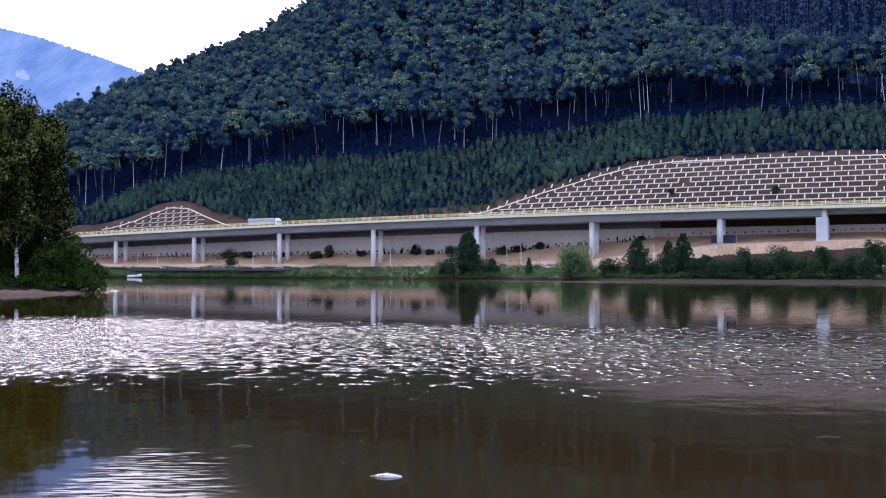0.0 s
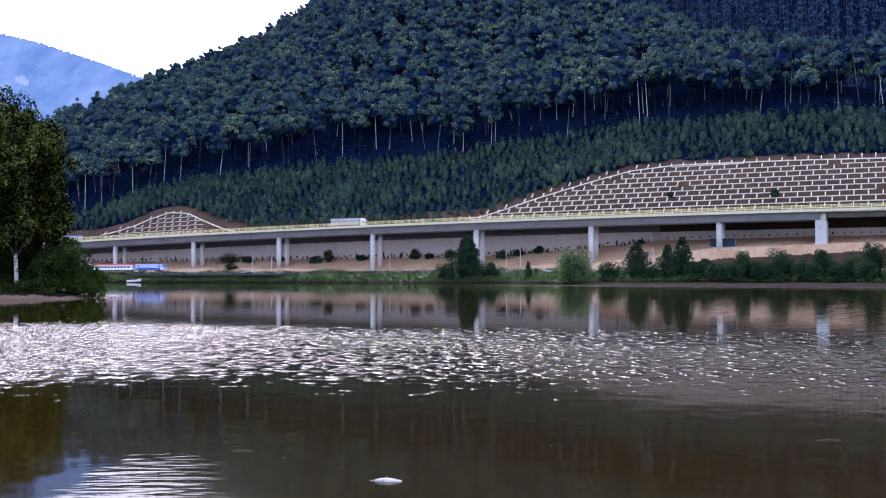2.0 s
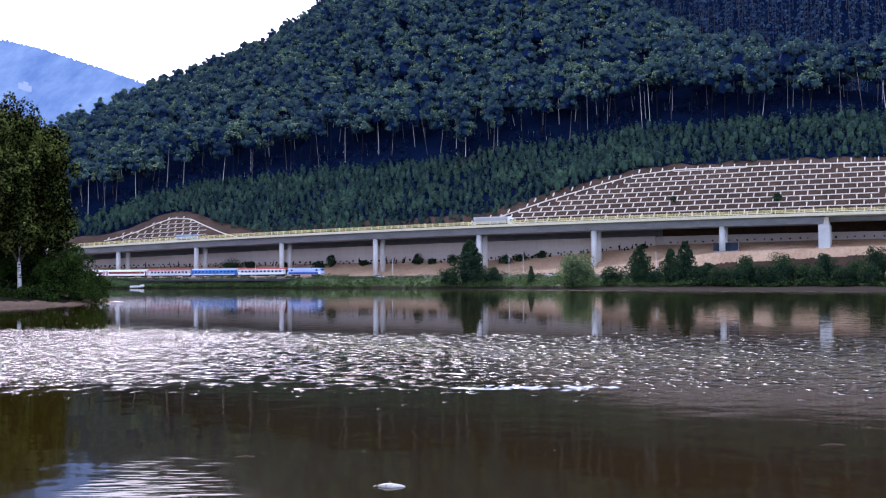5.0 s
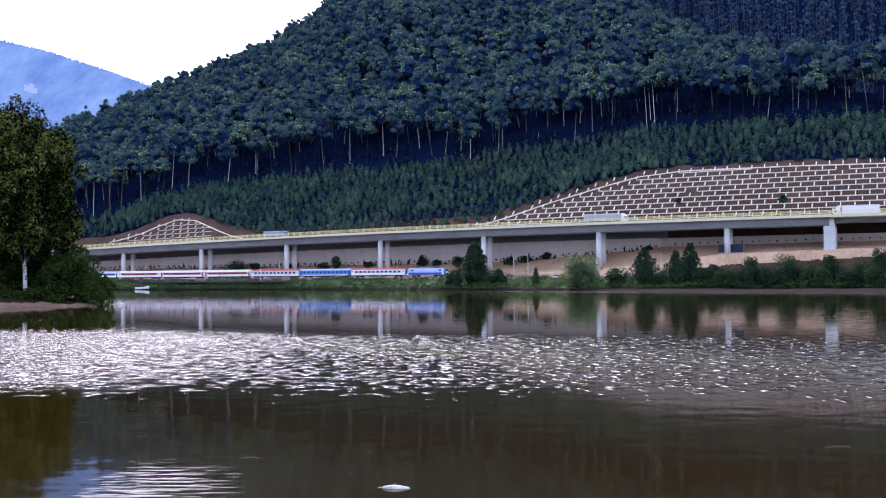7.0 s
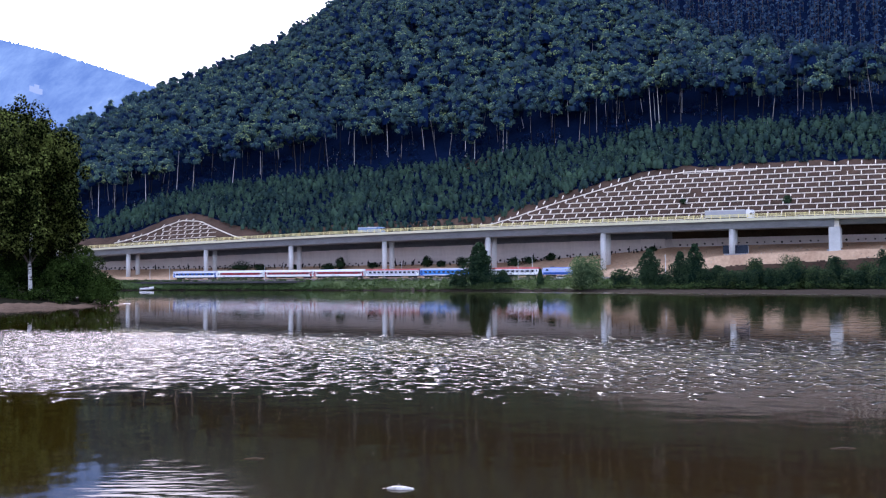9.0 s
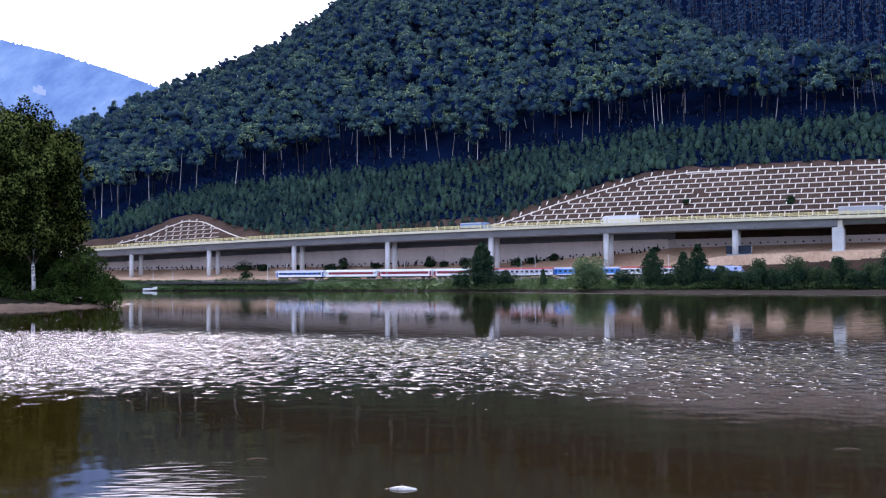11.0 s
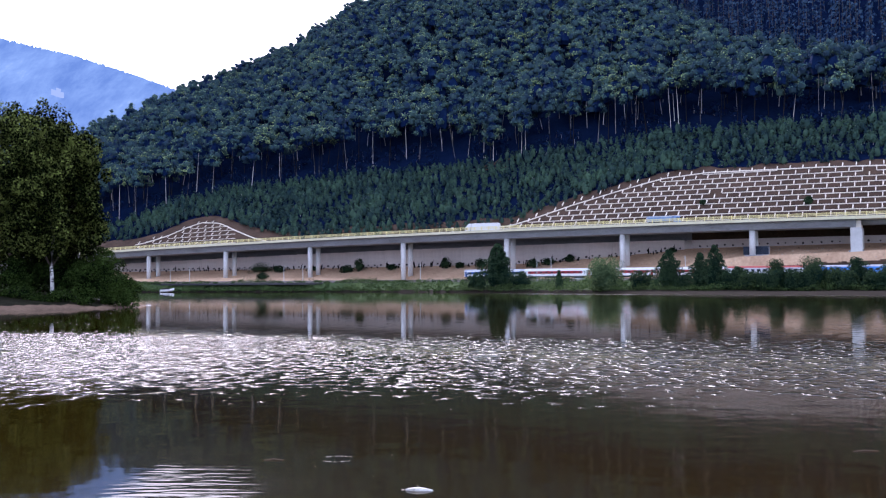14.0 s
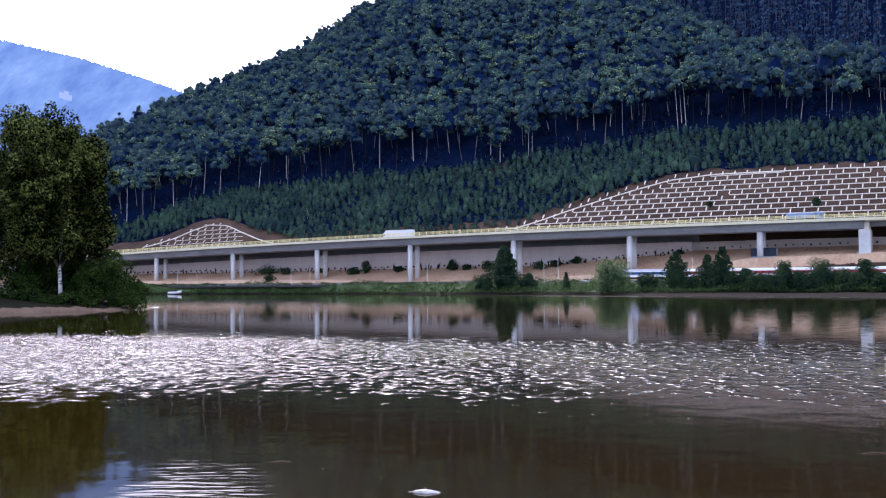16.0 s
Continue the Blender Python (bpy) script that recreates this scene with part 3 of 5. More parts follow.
def woods():
    base, h, edge = [], [], []
    for x, y in scatter(11.6, -0.56, 0.50):
        u = x / y
        yf, yc = np.interp(u, US, TABLE[:, 1]), np.interp(u, US, TABLE[:, 2])
        if y < yf + 1 + 5 * noise.noise((x * 0.03, 0, 2)) or y > yc + 22:
            continue
        base.append((x, y, ground(x, y) - 0.3))
        e = min(1.0, (y - yf) / 34)
        edge.append(e)
        h.append(rng.uniform(20, 32) * (0.84 if e > 0.9 else 1.25))
    base, h, edge = np.array(base), np.array(h), np.array(edge)
    n = len(base)
    patch = np.array([noise.noise((b[0] * 0.035, b[1] * 0.02, 6)) for b in base])
    cb = np.where(edge < 0.7, 0.56 + 0.24 * patch, 0.36) * h * rng.uniform(0.80, 1.10, n)
    cr = rng.uniform(5.6, 8.8, n) * np.where(edge < 0.5, 0.82, 1.0)
    # boughs: one top lobe, a middle ring and a drooping skirt
    k = 12
    ring = np.array([0, 1, 1, 1, 1, 1, 2, 2, 2, 2, 2, 2])
    lev = np.array([0.84, 0.66, 0.62, 0.68, 0.60, 0.65, 0.34, 0.26, 0.36, 0.28, 0.34, 0.24])[None] + rng.uniform(-0.08, 0.08, (n, k))
    ang = (np.arange(k) * 1.2566 + (ring == 2) * 0.5)[None] + rng.uniform(-0.35, 0.35, (n, k)) + rng.uniform(0, 6.28, (n, 1))
    reach = cr[:, None] * np.array([0.08, 0.48, 0.66])[ring][None] * rng.uniform(0.75, 1.2, (n, k))
    c = np.stack([base[:, 0:1] + np.cos(ang) * reach, base[:, 1:2] + np.sin(ang) * reach, base[:, 2:3] + cb[:, None] + lev * (h - cb)[:, None]], axis=2)
    rad = cr[:, None] * rng.uniform(0.26, 0.50, (n, k))
    mid = np.stack([base[:, 0], base[:, 1], base[:, 2] + cb + 0.22 * (h - cb)], axis=1)
    lean = c - mid[:, None, :]
    lean /= np.linalg.norm(lean, axis=2)[..., None]
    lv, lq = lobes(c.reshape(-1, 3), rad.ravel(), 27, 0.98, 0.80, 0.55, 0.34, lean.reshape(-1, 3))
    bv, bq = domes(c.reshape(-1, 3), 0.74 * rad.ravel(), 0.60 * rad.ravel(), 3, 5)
    # solid cores added inside the crowns to block light, coloured as shade
    up = np.stack([np.zeros(n), np.zeros(n), 0.12 * (h - cb)], axis=1)
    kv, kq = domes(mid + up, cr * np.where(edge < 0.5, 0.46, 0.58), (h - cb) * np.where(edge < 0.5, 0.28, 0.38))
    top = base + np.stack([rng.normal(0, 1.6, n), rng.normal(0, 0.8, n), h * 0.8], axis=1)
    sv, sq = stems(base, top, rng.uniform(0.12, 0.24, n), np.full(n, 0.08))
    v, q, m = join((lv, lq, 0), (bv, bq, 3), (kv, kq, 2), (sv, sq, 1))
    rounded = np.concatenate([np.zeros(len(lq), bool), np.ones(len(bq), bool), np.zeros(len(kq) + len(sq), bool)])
    ob = quick_mesh("beech_forest", v, q, [BEECH, BARK, SHADE_LEAVES, SHADE_BOUGH], slots=m, smooth=rounded)
    tagged(ob, "dense dark green beech forest with pale trunks on the hillside", "forest", kind="stuff")
    return n


def far_woods():
    base = []
    for x, y in scatter(8.6, 0.08, 0.52):
        u = x / y
        yc = np.interp(u, US, TABLE[:, 2])
        if u < 0.5 and yc + 45 < y < yc + 430:
            base.append((x, y, ground(x, y)))
    base = np.array(base)
    n = len(base)
    h = rng.uniform(22, 32, n)
    k = 5
    lev = np.linspace(0.22, 0.97, k)[None].repeat(n, 0)
    c = np.stack([base[:, 0:1] + rng.normal(0, 0.7, (n, k)), base[:, 1:2] + rng.normal(0, 0.7, (n, k)), base[:, 2:3] + lev * h[:, None]], axis=2)
    rad = (1.15 - lev) * 4.2 * rng.uniform(0.8, 1.2, (n, k))
    lv, lq = lobes(c.reshape(-1, 3), rad.ravel(), 12, 1.8, 0.9, 0.5, 0.25)
    sv, sq = stems(base, base + np.stack([np.zeros(n), np.zeros(n), h * 0.8], axis=1), np.full(n, 0.2), np.full(n, 0.06))
    v, q, m = join((lv, lq, 0), (sv, sq, 1))
    ob = quick_mesh("spruce_forest", v, q, [HAZE_SPRUCE, TRUNK], slots=m)
    tagged(ob, "dark spruce forest on the slope behind the ridge", "forest", kind="stuff")


def plantation():
    base = []
    for x, y in scatter(3.6, -0.50, 0.50):
        if y > 700:
            break
        u = x / y
        yg, yf = np.interp(u, US, TABLE[:, 0]), np.interp(u, US, TABLE[:, 1])
        if U(455) < u < U(790):
            yg = depth_at(u, BENCH) + 0.4
        if yg + min(3.5, 0.4 + 0.3 * (yg - depth_at(u, BENCH))) < y < yf + 5:
            base.append((x, y, ground(x, y) - 0.2))
    base = np.array(base)
    n = len(base)
    h = rng.uniform(3.2, 8.0, n) * (0.85 + 0.5 * np.array([noise.noise((b[0] * 0.03, b[1] * 0.03, 3)) for b in base]))
    k = 5
    lev = np.linspace(0.15, 0.95, k)[None].repeat(n, 0)
    c = np.stack([base[:, 0:1] + rng.normal(0, 0.45, (n, k)), base[:, 1:2] + rng.normal(0, 0.45, (n, k)), base[:, 2:3] + lev * h[:, None]], axis=2)
    rad = np.sqrt(1.08 - lev) * h[:, None] * 0.31 * rng.uniform(0.75, 1.25, (n, k))
    lv, lq = lobes(c.reshape(-1, 3), rad.ravel(), 12, 0.78, 0.85, 0.7, 0.25)
    kv, kq = domes(base + np.stack([np.zeros(n), np.zeros(n), h * 0.42], axis=1), h * 0.20, h * 0.36)
    sv, sq = stems(base, base + np.stack([np.zeros(n), np.zeros(n), h * 0.9], axis=1), np.full(n, 0.08), np.full(n, 0.02), 4)
    v, q, m = join((lv, lq, 0), (kv, kq, 0), (sv, sq, 1))
    ob = quick_mesh("young_plantation", v, q, [SPRUCE, BARK], slots=m)
    tagged(ob, "young dark green conifers planted below the beech forest", "plantation", kind="stuff")


TRUNK = material("grey_bark", (0.06, 0.05, 0.04), (0.14, 0.115, 0.09), 0.8, 0.9, 0.03)
# blue haze over the far woods is put into the needle colour
HAZE_SPRUCE = leaf_material("hazed_spruce_needles", (0.011, 0.028, 0.075), (0.060, 0.105, 0.160), 0.07, 0.4, 0.1)


def understory():
    """Saplings and bushes among the trunks at the foot of the wood, their shade put into the colour."""
    base = []
    for x, y in scatter(4.6, -0.50, 0.50):
        if y > 760:
            break
        yf = np.interp(x / y, US, TABLE[:, 1])
        if yf - 1 < y < yf + 34 and noise.noise((x * 0.05, y * 0.05, 11)) > 0.0:
            base.append((x, y, ground(x, y) - 0.2))
    base = np.array(base)
    n = len(base)
    h = rng.uniform(1.5, 5.0, n)
    k = 4
    lev = np.linspace(0.3, 0.9, k)[None].repeat(n, 0)
    c = np.stack([base[:, 0:1] + rng.normal(0, 0.9, (n, k)), base[:, 1:2] + rng.normal(0, 0.9, (n, k)), base[:, 2:3] + lev * h[:, None]], axis=2)
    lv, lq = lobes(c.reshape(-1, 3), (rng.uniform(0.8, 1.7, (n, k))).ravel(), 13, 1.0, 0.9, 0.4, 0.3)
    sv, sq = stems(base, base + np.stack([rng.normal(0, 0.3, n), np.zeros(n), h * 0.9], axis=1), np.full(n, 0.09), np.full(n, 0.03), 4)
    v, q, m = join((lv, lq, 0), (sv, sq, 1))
    ob = quick_mesh("understory", v, q, [SHADE_LEAVES, BARK], slots=m)
    tagged(ob, "saplings and bushes among the beech trunks, shade put into their colour", "undergrowth", kind="stuff")


woods()
understory()
far_woods()
plantation()

# ---- shore growth ----
SCRUB = leaf_material("shore_scrub_leaves", (0.014, 0.034, 0.014), (0.085, 0.125, 0.040), 0.15, 0.5)
REED = leaf_material("meadow_grass", (0.035, 0.070, 0.022), (0.12, 0.165, 0.06), 0.12, 0.5)
DARK_LEAF = leaf_material("dark_tree_leaves", (0.008, 0.021, 0.014), (0.042, 0.074, 0.034), 0.35, 0.5)
MID_LEAF = leaf_material("green_tree_leaves", (0.010, 0.026, 0.018), (0.060, 0.092, 0.036), 0.35, 0.5)
WILLOW = leaf_material("willow_leaves", (0.050, 0.085, 0.040), (0.16, 0.21, 0.095), 0.35, 0.5, 0.35)


def meadow():
    c, r = [], []
    for i in range(3400):
        u = rng.uniform(-0.42, 0.47)
        y0 = float(SHORE(u))
        a = depth_at(u, -13.0)
        t = rng.uniform(0, 1) ** 1.7
        y = y0 + 1.0 + t * max(6.0, min(a - y0 - 2, 60.0))
        x = u * y
        lump = 0.5 + 0.5 * noise.noise((x * 0.09, y * 0.09, 9))
        rad = (0.5 + 3.4 * lump ** 2.3) * rng.uniform(0.6, 1.2)
        if u > 0.0:
            rad *= 1.35
        c.append((x, y, ground(x, y) + rad * 0.4))
        r.append(rad)
    c, r = np.array(c), np.array(r)
    sel = rng.uniform(0, 1, len(c)) < 0.45
    v1, q1 = lobes(c[sel], r[sel], 34, 0.42, 0.75, 0.6)
    v2, q2 = lobes(c[~sel], r[~sel] * 0.7, 26, 0.36, 0.6, 0.8)
    v, q, m = join((v1, q1, 0), (v2, q2, 1))
    ob = quick_mesh("shore_growth", v, q, [SCRUB, REED], slots=m)
    tagged(ob, "low green scrub and grass along the lake shore", "scrub", kind="stuff")


meadow()


def tree(name, x, y, height, width, leaf, label, shape="round", category="tree", group="", quads=1500, size=0.5, sink=0.3):
    """A tree: tapered trunk with limbs, and a crown of lobes of small leaf clumps."""
    z = ground(x, y) if y > 200 else mound(x, y)
    ob = tagged(empty(name, Matrix.Translation((x, y, z - sink))), label, category, group)
    bm = bmesh.new()
    th = height * (0.85 if shape != "bush" else 0.4)
    segs = 6
    pts = [Vector((0.03 * height * noise.noise((x, i * 0.7, 0)) * (i > 0), 0.03 * height * noise.noise((y, i * 0.7, 5)) * (i > 0), th * i / segs)) for i in range(segs + 1)]
    tr = max(0.07, height * 0.018)
    bent_tube(bm, pts, [tr * (1 - i / segs * 0.85) for i in range(segs + 1)], 8)
    nl = 44 if shape != "bush" else 20
    cs, rs = [], []
    for i in range(nl):
        t = (i + 0.5) / nl
        if shape == "cone":
            lev, reach = 0.08 + 0.9 * t, (1 - t) ** 0.7 * width / 2 * rng.uniform(0.5, 1.0)
            rad = max(0.07 * width, width * 0.22 * (1.1 - t))
        elif shape == "oval":
            lev = 0.06 + 0.90 * t
            taper = min(1.0, (1 - lev) * 1.45) ** 0.8
            reach = width / 2 * taper * rng.uniform(0.25, 0.80)
            rad = width * rng.uniform(0.14, 0.22) * (0.5 + 0.5 * taper)
        else:
            lev = 0.10 + 0.80 * t
            reach = width / 2 * math.sqrt(max(0.05, 1 - (lev - 0.45) ** 2 / 0.28)) * rng.uniform(0.2, 0.85)
            rad = width * rng.uniform(0.12, 0.22)
        ang = i * 2.4 + rng.uniform(-0.4, 0.4)
        c = Vector((math.cos(ang) * reach, math.sin(ang) * reach, lev * height))
        cs.append(c)
        rs.append(rad)
        if i % 3 == 0:
            k = min(segs - 1, int(max(0.1, lev - 0.12) * height / th * segs))
            tube(bm, pts[k], c, tr * 0.35, tr * 0.08, 5)
    part("trunk", bm, TRUNK, ob)
    v, q = lobes(np.array([tuple(c) for c in cs]), np.array(rs), max(6, int(1.7 * quads / nl)), size * 0.92, 0.85, 0.3, 0.35)
    kv, kq = domes(np.array([(0, 0, height * (0.42 if shape != "cone" else 0.34))]), np.array([width * (0.33 if shape != "cone" else 0.24)]), np.array([height * (0.38 if shape != "bush" else 0.30)]))
    v, q, m = join((v, q, 0), (kv, kq, 0))
    quick_mesh("crown", v, q, [leaf], ob)
    return ob


def shore_tree(px, back, height, width, leaf, label, shape, name="tree", **kw):
    u = U(px)
    y = float(SHORE(u)) + back
    return tree(name, u * y, y, height, width, leaf, label, shape, **kw)


shore_tree(828, 9, 16.5, 16.0, DARK_LEAF, "dark conifer with layered boughs on the lake shore", "cone", "conifer", quads=5200, size=0.6)
shore_tree(790, 6, 6.2, 10.0, DARK_LEAF, "low dark shrub at the foot of a conifer", "bush", "shrub", category="shrub", quads=1500)
shore_tree(868, 7, 6.5, 9.0, DARK_LEAF, "low dark shrub at the foot of a conifer", "bush", "shrub", category="shrub", quads=1300)
shore_tree(936, 8, 6.9, 3.6, DARK_LEAF, "small upright dark tree on the meadow", "oval", quads=800, size=0.4)
shore_tree(1015, 5, 10.2, 13.5, WILLOW, "pale green rounded willow on the shore", "round", "willow", quads=3800, size=0.45)
shore_tree(1078, 6, 6.0, 8.5, MID_LEAF, "green shrub between shore trees", "bush", "shrub", category="shrub", quads=1300)
shore_tree(1128, 7, 11.8, 12.0, DARK_LEAF, "dense dark pointed tree on the shore", "cone", quads=2800, size=0.45, group="dark shore trees")
shore_tree(1183, 9, 10.6, 10.0, DARK_LEAF, "dense dark pointed tree on the shore", "cone", quads=2400, size=0.45, group="dark shore trees")
shore_tree(1208, 7, 12.6, 9.6, DARK_LEAF, "dense dark pointed tree on the shore", "cone", quads=2600, size=0.45, group="dark shore trees")
shore_tree(1156, 6, 4.6, 6.0, DARK_LEAF, "low dark shrub between shore trees", "bush", "shrub", category="shrub", quads=900)
for px, back, h, w, leaf in ((1250, 8, 6.8, 5.0, DARK_LEAF), (1282, 5, 5.0, 7.0, MID_LEAF), (1316, 7, 8.6, 7.0, MID_LEAF), (1345, 4, 5.5, 7.0, DARK_LEAF), (1378, 7, 8.9, 9.5, MID_LEAF),
                             (1420, 5, 6.0, 7.5, MID_LEAF), (1455, 7, 9.0, 6.2, DARK_LEAF), (1482, 4, 5.2, 6.5, MID_LEAF), (1512, 7, 7.0, 7.0, MID_LEAF), (1546, 7, 10.6, 7.6, DARK_LEAF),
                             (1592, 6, 8.5, 9.0, MID_LEAF), (1232, 5, 5.5, 7.0, DARK_LEAF), (1266, 3, 5.0, 7.0, MID_LEAF), (1298, 3, 4.6, 7.0, DARK_LEAF), (1330, 9, 5.0, 7.0, DARK_LEAF), (1362, 3, 5.0, 7.0, DARK_LEAF),
                             (1398, 9, 5.4, 7.0, DARK_LEAF), (1440, 3, 5.0, 7.0, MID_LEAF), (1470, 9, 5.4, 7.0, DARK_LEAF), (1498, 3, 4.8, 7.0, DARK_LEAF), (1530, 3, 5.4, 7.0, MID_LEAF)):
    shore_tree(px, back, h, w, leaf, "rounded green tree in the shore thicket", "round", quads=2400, size=0.36, group="thicket trees")
for px, dd, h, w in ((582, 12, 6.5, 6.0), (560, 11, 3.2, 7.0), (735, 14, 5.5, 5.2), (798, 14, 4.2, 6.5), (760, 15, 2.4, 5.0), (405, 12, 4.2, 13.0), (440, 12, 3.4, 6.0), (410, -3, 3.0, 6.5),
                     (890, 12, 3.6, 6.0), (918, 14, 3.0, 6.5), (955, 16, 3.2, 5.0), (500, 14, 2.0, 6.0), (640, 15, 2.0, 6.0), (1135, 16, 1.8, 4.0), (1373, 36, 3.6, 4.6), (1190, 39, 2.0, 3.5)):
    u = U(px)
    y = depth_at(u, dd)
    tree("shrub", u * y, y, h, w, DARK_LEAF, "dark shrub growing on the bare slope", "bush", "shrub", quads=600, size=0.5)

# ---- spit of land with birches ----


# near-black ground of the spit above the sand strip
SPIT_DARK = material("dark_spit_ground", (0.006, 0.006, 0.003), (0.024, 0.022, 0.011), 0.8, 0.95, 0.06, 8)


def mound(x, y):
    e = ((x + 94) / 50) ** 4 + ((y - 124) / 24) ** 2
    e = max(0.0, e + 0.10 * noise.noise((x * 0.15, y * 0.15, 2)))
    return 2.4 * (1 - e) if e < 1.6 else -1.4


def spit():
    xs, ys = np.linspace(-160, -36, 125), np.linspace(96, 152, 57)
    verts = [(x, y, mound(x, y) + 0.05 * noise.noise((x * 1.3, y * 1.3, 0))) for x in xs for y in ys]
    faces = [(i * 57 + j, (i + 1) * 57 + j, (i + 1) * 57 + j + 1, i * 57 + j + 1) for i in range(124) for j in range(56)]
    slots = [1 if mound(*verts[f[0]][:2]) + 0.35 * noise.noise((verts[f[0]][0] * 0.4, verts[f[0]][1] * 0.4, 7)) > 0.5 else 0 for f in faces]
    ob = quick_mesh("spit", verts, faces, [SAND, SPIT_DARK], slots=slots, smooth=True)
    tagged(ob, "low sandy spit reaching into the lake", "shore", kind="structure")


spit()
# near-black and bright tones put crown shade and highlights into the leaf colour
BIRCH_LEAF = leaf_material("birch_leaves", (0.002, 0.005, 0.001), (0.165, 0.20, 0.046), 0.30, 0.30, 0.12)
for k_, v_ in ((0, 0.48), (1, 0.68)):
    BIRCH_LEAF.node_tree.nodes["Color Ramp"].color_ramp.elements[k_].position = v_
SALLOW = leaf_material("sallow_leaves", (0.002, 0.006, 0.002), (0.052, 0.088, 0.018), 0.35, 0.35, 0.12)
BIRCH_BARK = material("birch_bark", (0.03, 0.028, 0.025), (0.70, 0.68, 0.64), 1.3, 0.7, 0.01, 3, stretch=(1, 1, 2.2))
BIRCH_BARK.node_tree.nodes["Color Ramp"].color_ramp.elements[0].position = 0.39
BIRCH_BARK.node_tree.nodes["Color Ramp"].color_ramp.elements[1].position = 0.51


def birch(x, y, height, width, label, quads, base_at=0.2):
    """White trunk, rising limbs and hanging curtains of leaves."""
    ob = tagged(empty("birch", Matrix.Translation((x, y, mound(x, y) - 0.3))), label, "tree", "birches on the spit")
    bm = bmesh.new()
    segs = 10
    pts = [Vector((0.35 * noise.noise((x, i * 0.5, 0)) * i * 0.35, 0.3 * noise.noise((y, i * 0.5, 4)) * i * 0.35, height * 0.9 * i / segs)) for i in range(segs + 1)]
    girth = [0.27 * (1 - i / segs * 0.9) for i in range(segs + 1)]
    part("trunk", bent_tube(bm, pts[:5], girth[:5], 10), BIRCH_BARK, ob, "white birch trunk with dark marks")
    part("leader", bent_tube(bmesh.new(), pts[4:], girth[4:], 8), TRUNK, ob)
    cs, rs = [], []
    for i in range(96):
        t = i / 95
        lev = base_at + (0.94 - base_at) * t
        reach = width / 2 * (0.86 + 0.14 * math.sin(math.pi * t) - 0.42 * t ** 6) * math.sqrt(rng.uniform(0.12, 1.0))
        ang = i * 2.4 + rng.uniform(-0.5, 0.5)
        c = Vector((math.cos(ang) * reach, math.sin(ang) * reach, lev * height + 0.02 * height))
        if i % 3 == 0:
            k = min(segs - 1, int(max(0.12, lev - 0.15) / 0.9 * segs))
            mid = (pts[k] + c) / 2 + Vector((0, 0, 0.8))
            bm = bmesh.new()
            tube(bm, pts[k], mid, 0.09, 0.05, 6)
            tube(bm, mid, c, 0.05, 0.015, 5)
            part("limb", bm, TRUNK, ob)
        for j in range(4):
            cs.append((c.x + rng.normal(0, 0.8), c.y + rng.normal(0, 0.8), c.z - j * 0.8 + rng.normal(0, 0.3)))
            rs.append(rng.uniform(0.8, 1.5) * (1 - 0.12 * j))
    v, q = lobes(np.array(cs), np.array(rs), int(1.5 * quads / len(cs)), 0.31, 1.3, 0.1)
    quick_mesh("crown", v, q, [BIRCH_LEAF], ob)
    return ob


birch(-53.6, 121, 22.5, 13.0, "tall birch with white trunk and hanging green leaves", 52000, 0.33)
birch(-60.2, 127, 26.0, 15.0, "tall birch half hidden behind its neighbour", 36000)
birch(-73.0, 122, 21.0, 13.0, "birch further along the sandy spit", 24000)
for x, y, h, w, n in ((-48.4, 122, 5.8, 7.4, 7000), (-53.5, 125, 6.0, 7.5, 6000), (-45.4, 122, 4.0, 6.4, 4500), (-59, 124, 5.6, 8.0, 5000), (-67, 125, 5.5, 9.0, 4000), (-58, 128, 8.0, 8.0, 4000),
                      (-50.0, 126, 7.5, 7.0, 4000)):
    tree("sallow_bush", x, y, h, w, SALLOW, "dense dark green bush under the birches", "bush", "bush", "bushes on the spit", n, 0.26)
for i in range(16):
    x = -47.5 - i * 1.45 + rng.uniform(-0.5, 0.5)
    tree("ground_plant", x, 116 + rng.uniform(-0.8, 1.0), rng.uniform(0.9, 2.2), 2.4, SALLOW, "low plant on the sandy spit", "bush", "plant", "plants on the spit", 420, 0.2, 0.1)

# ---- distance ----


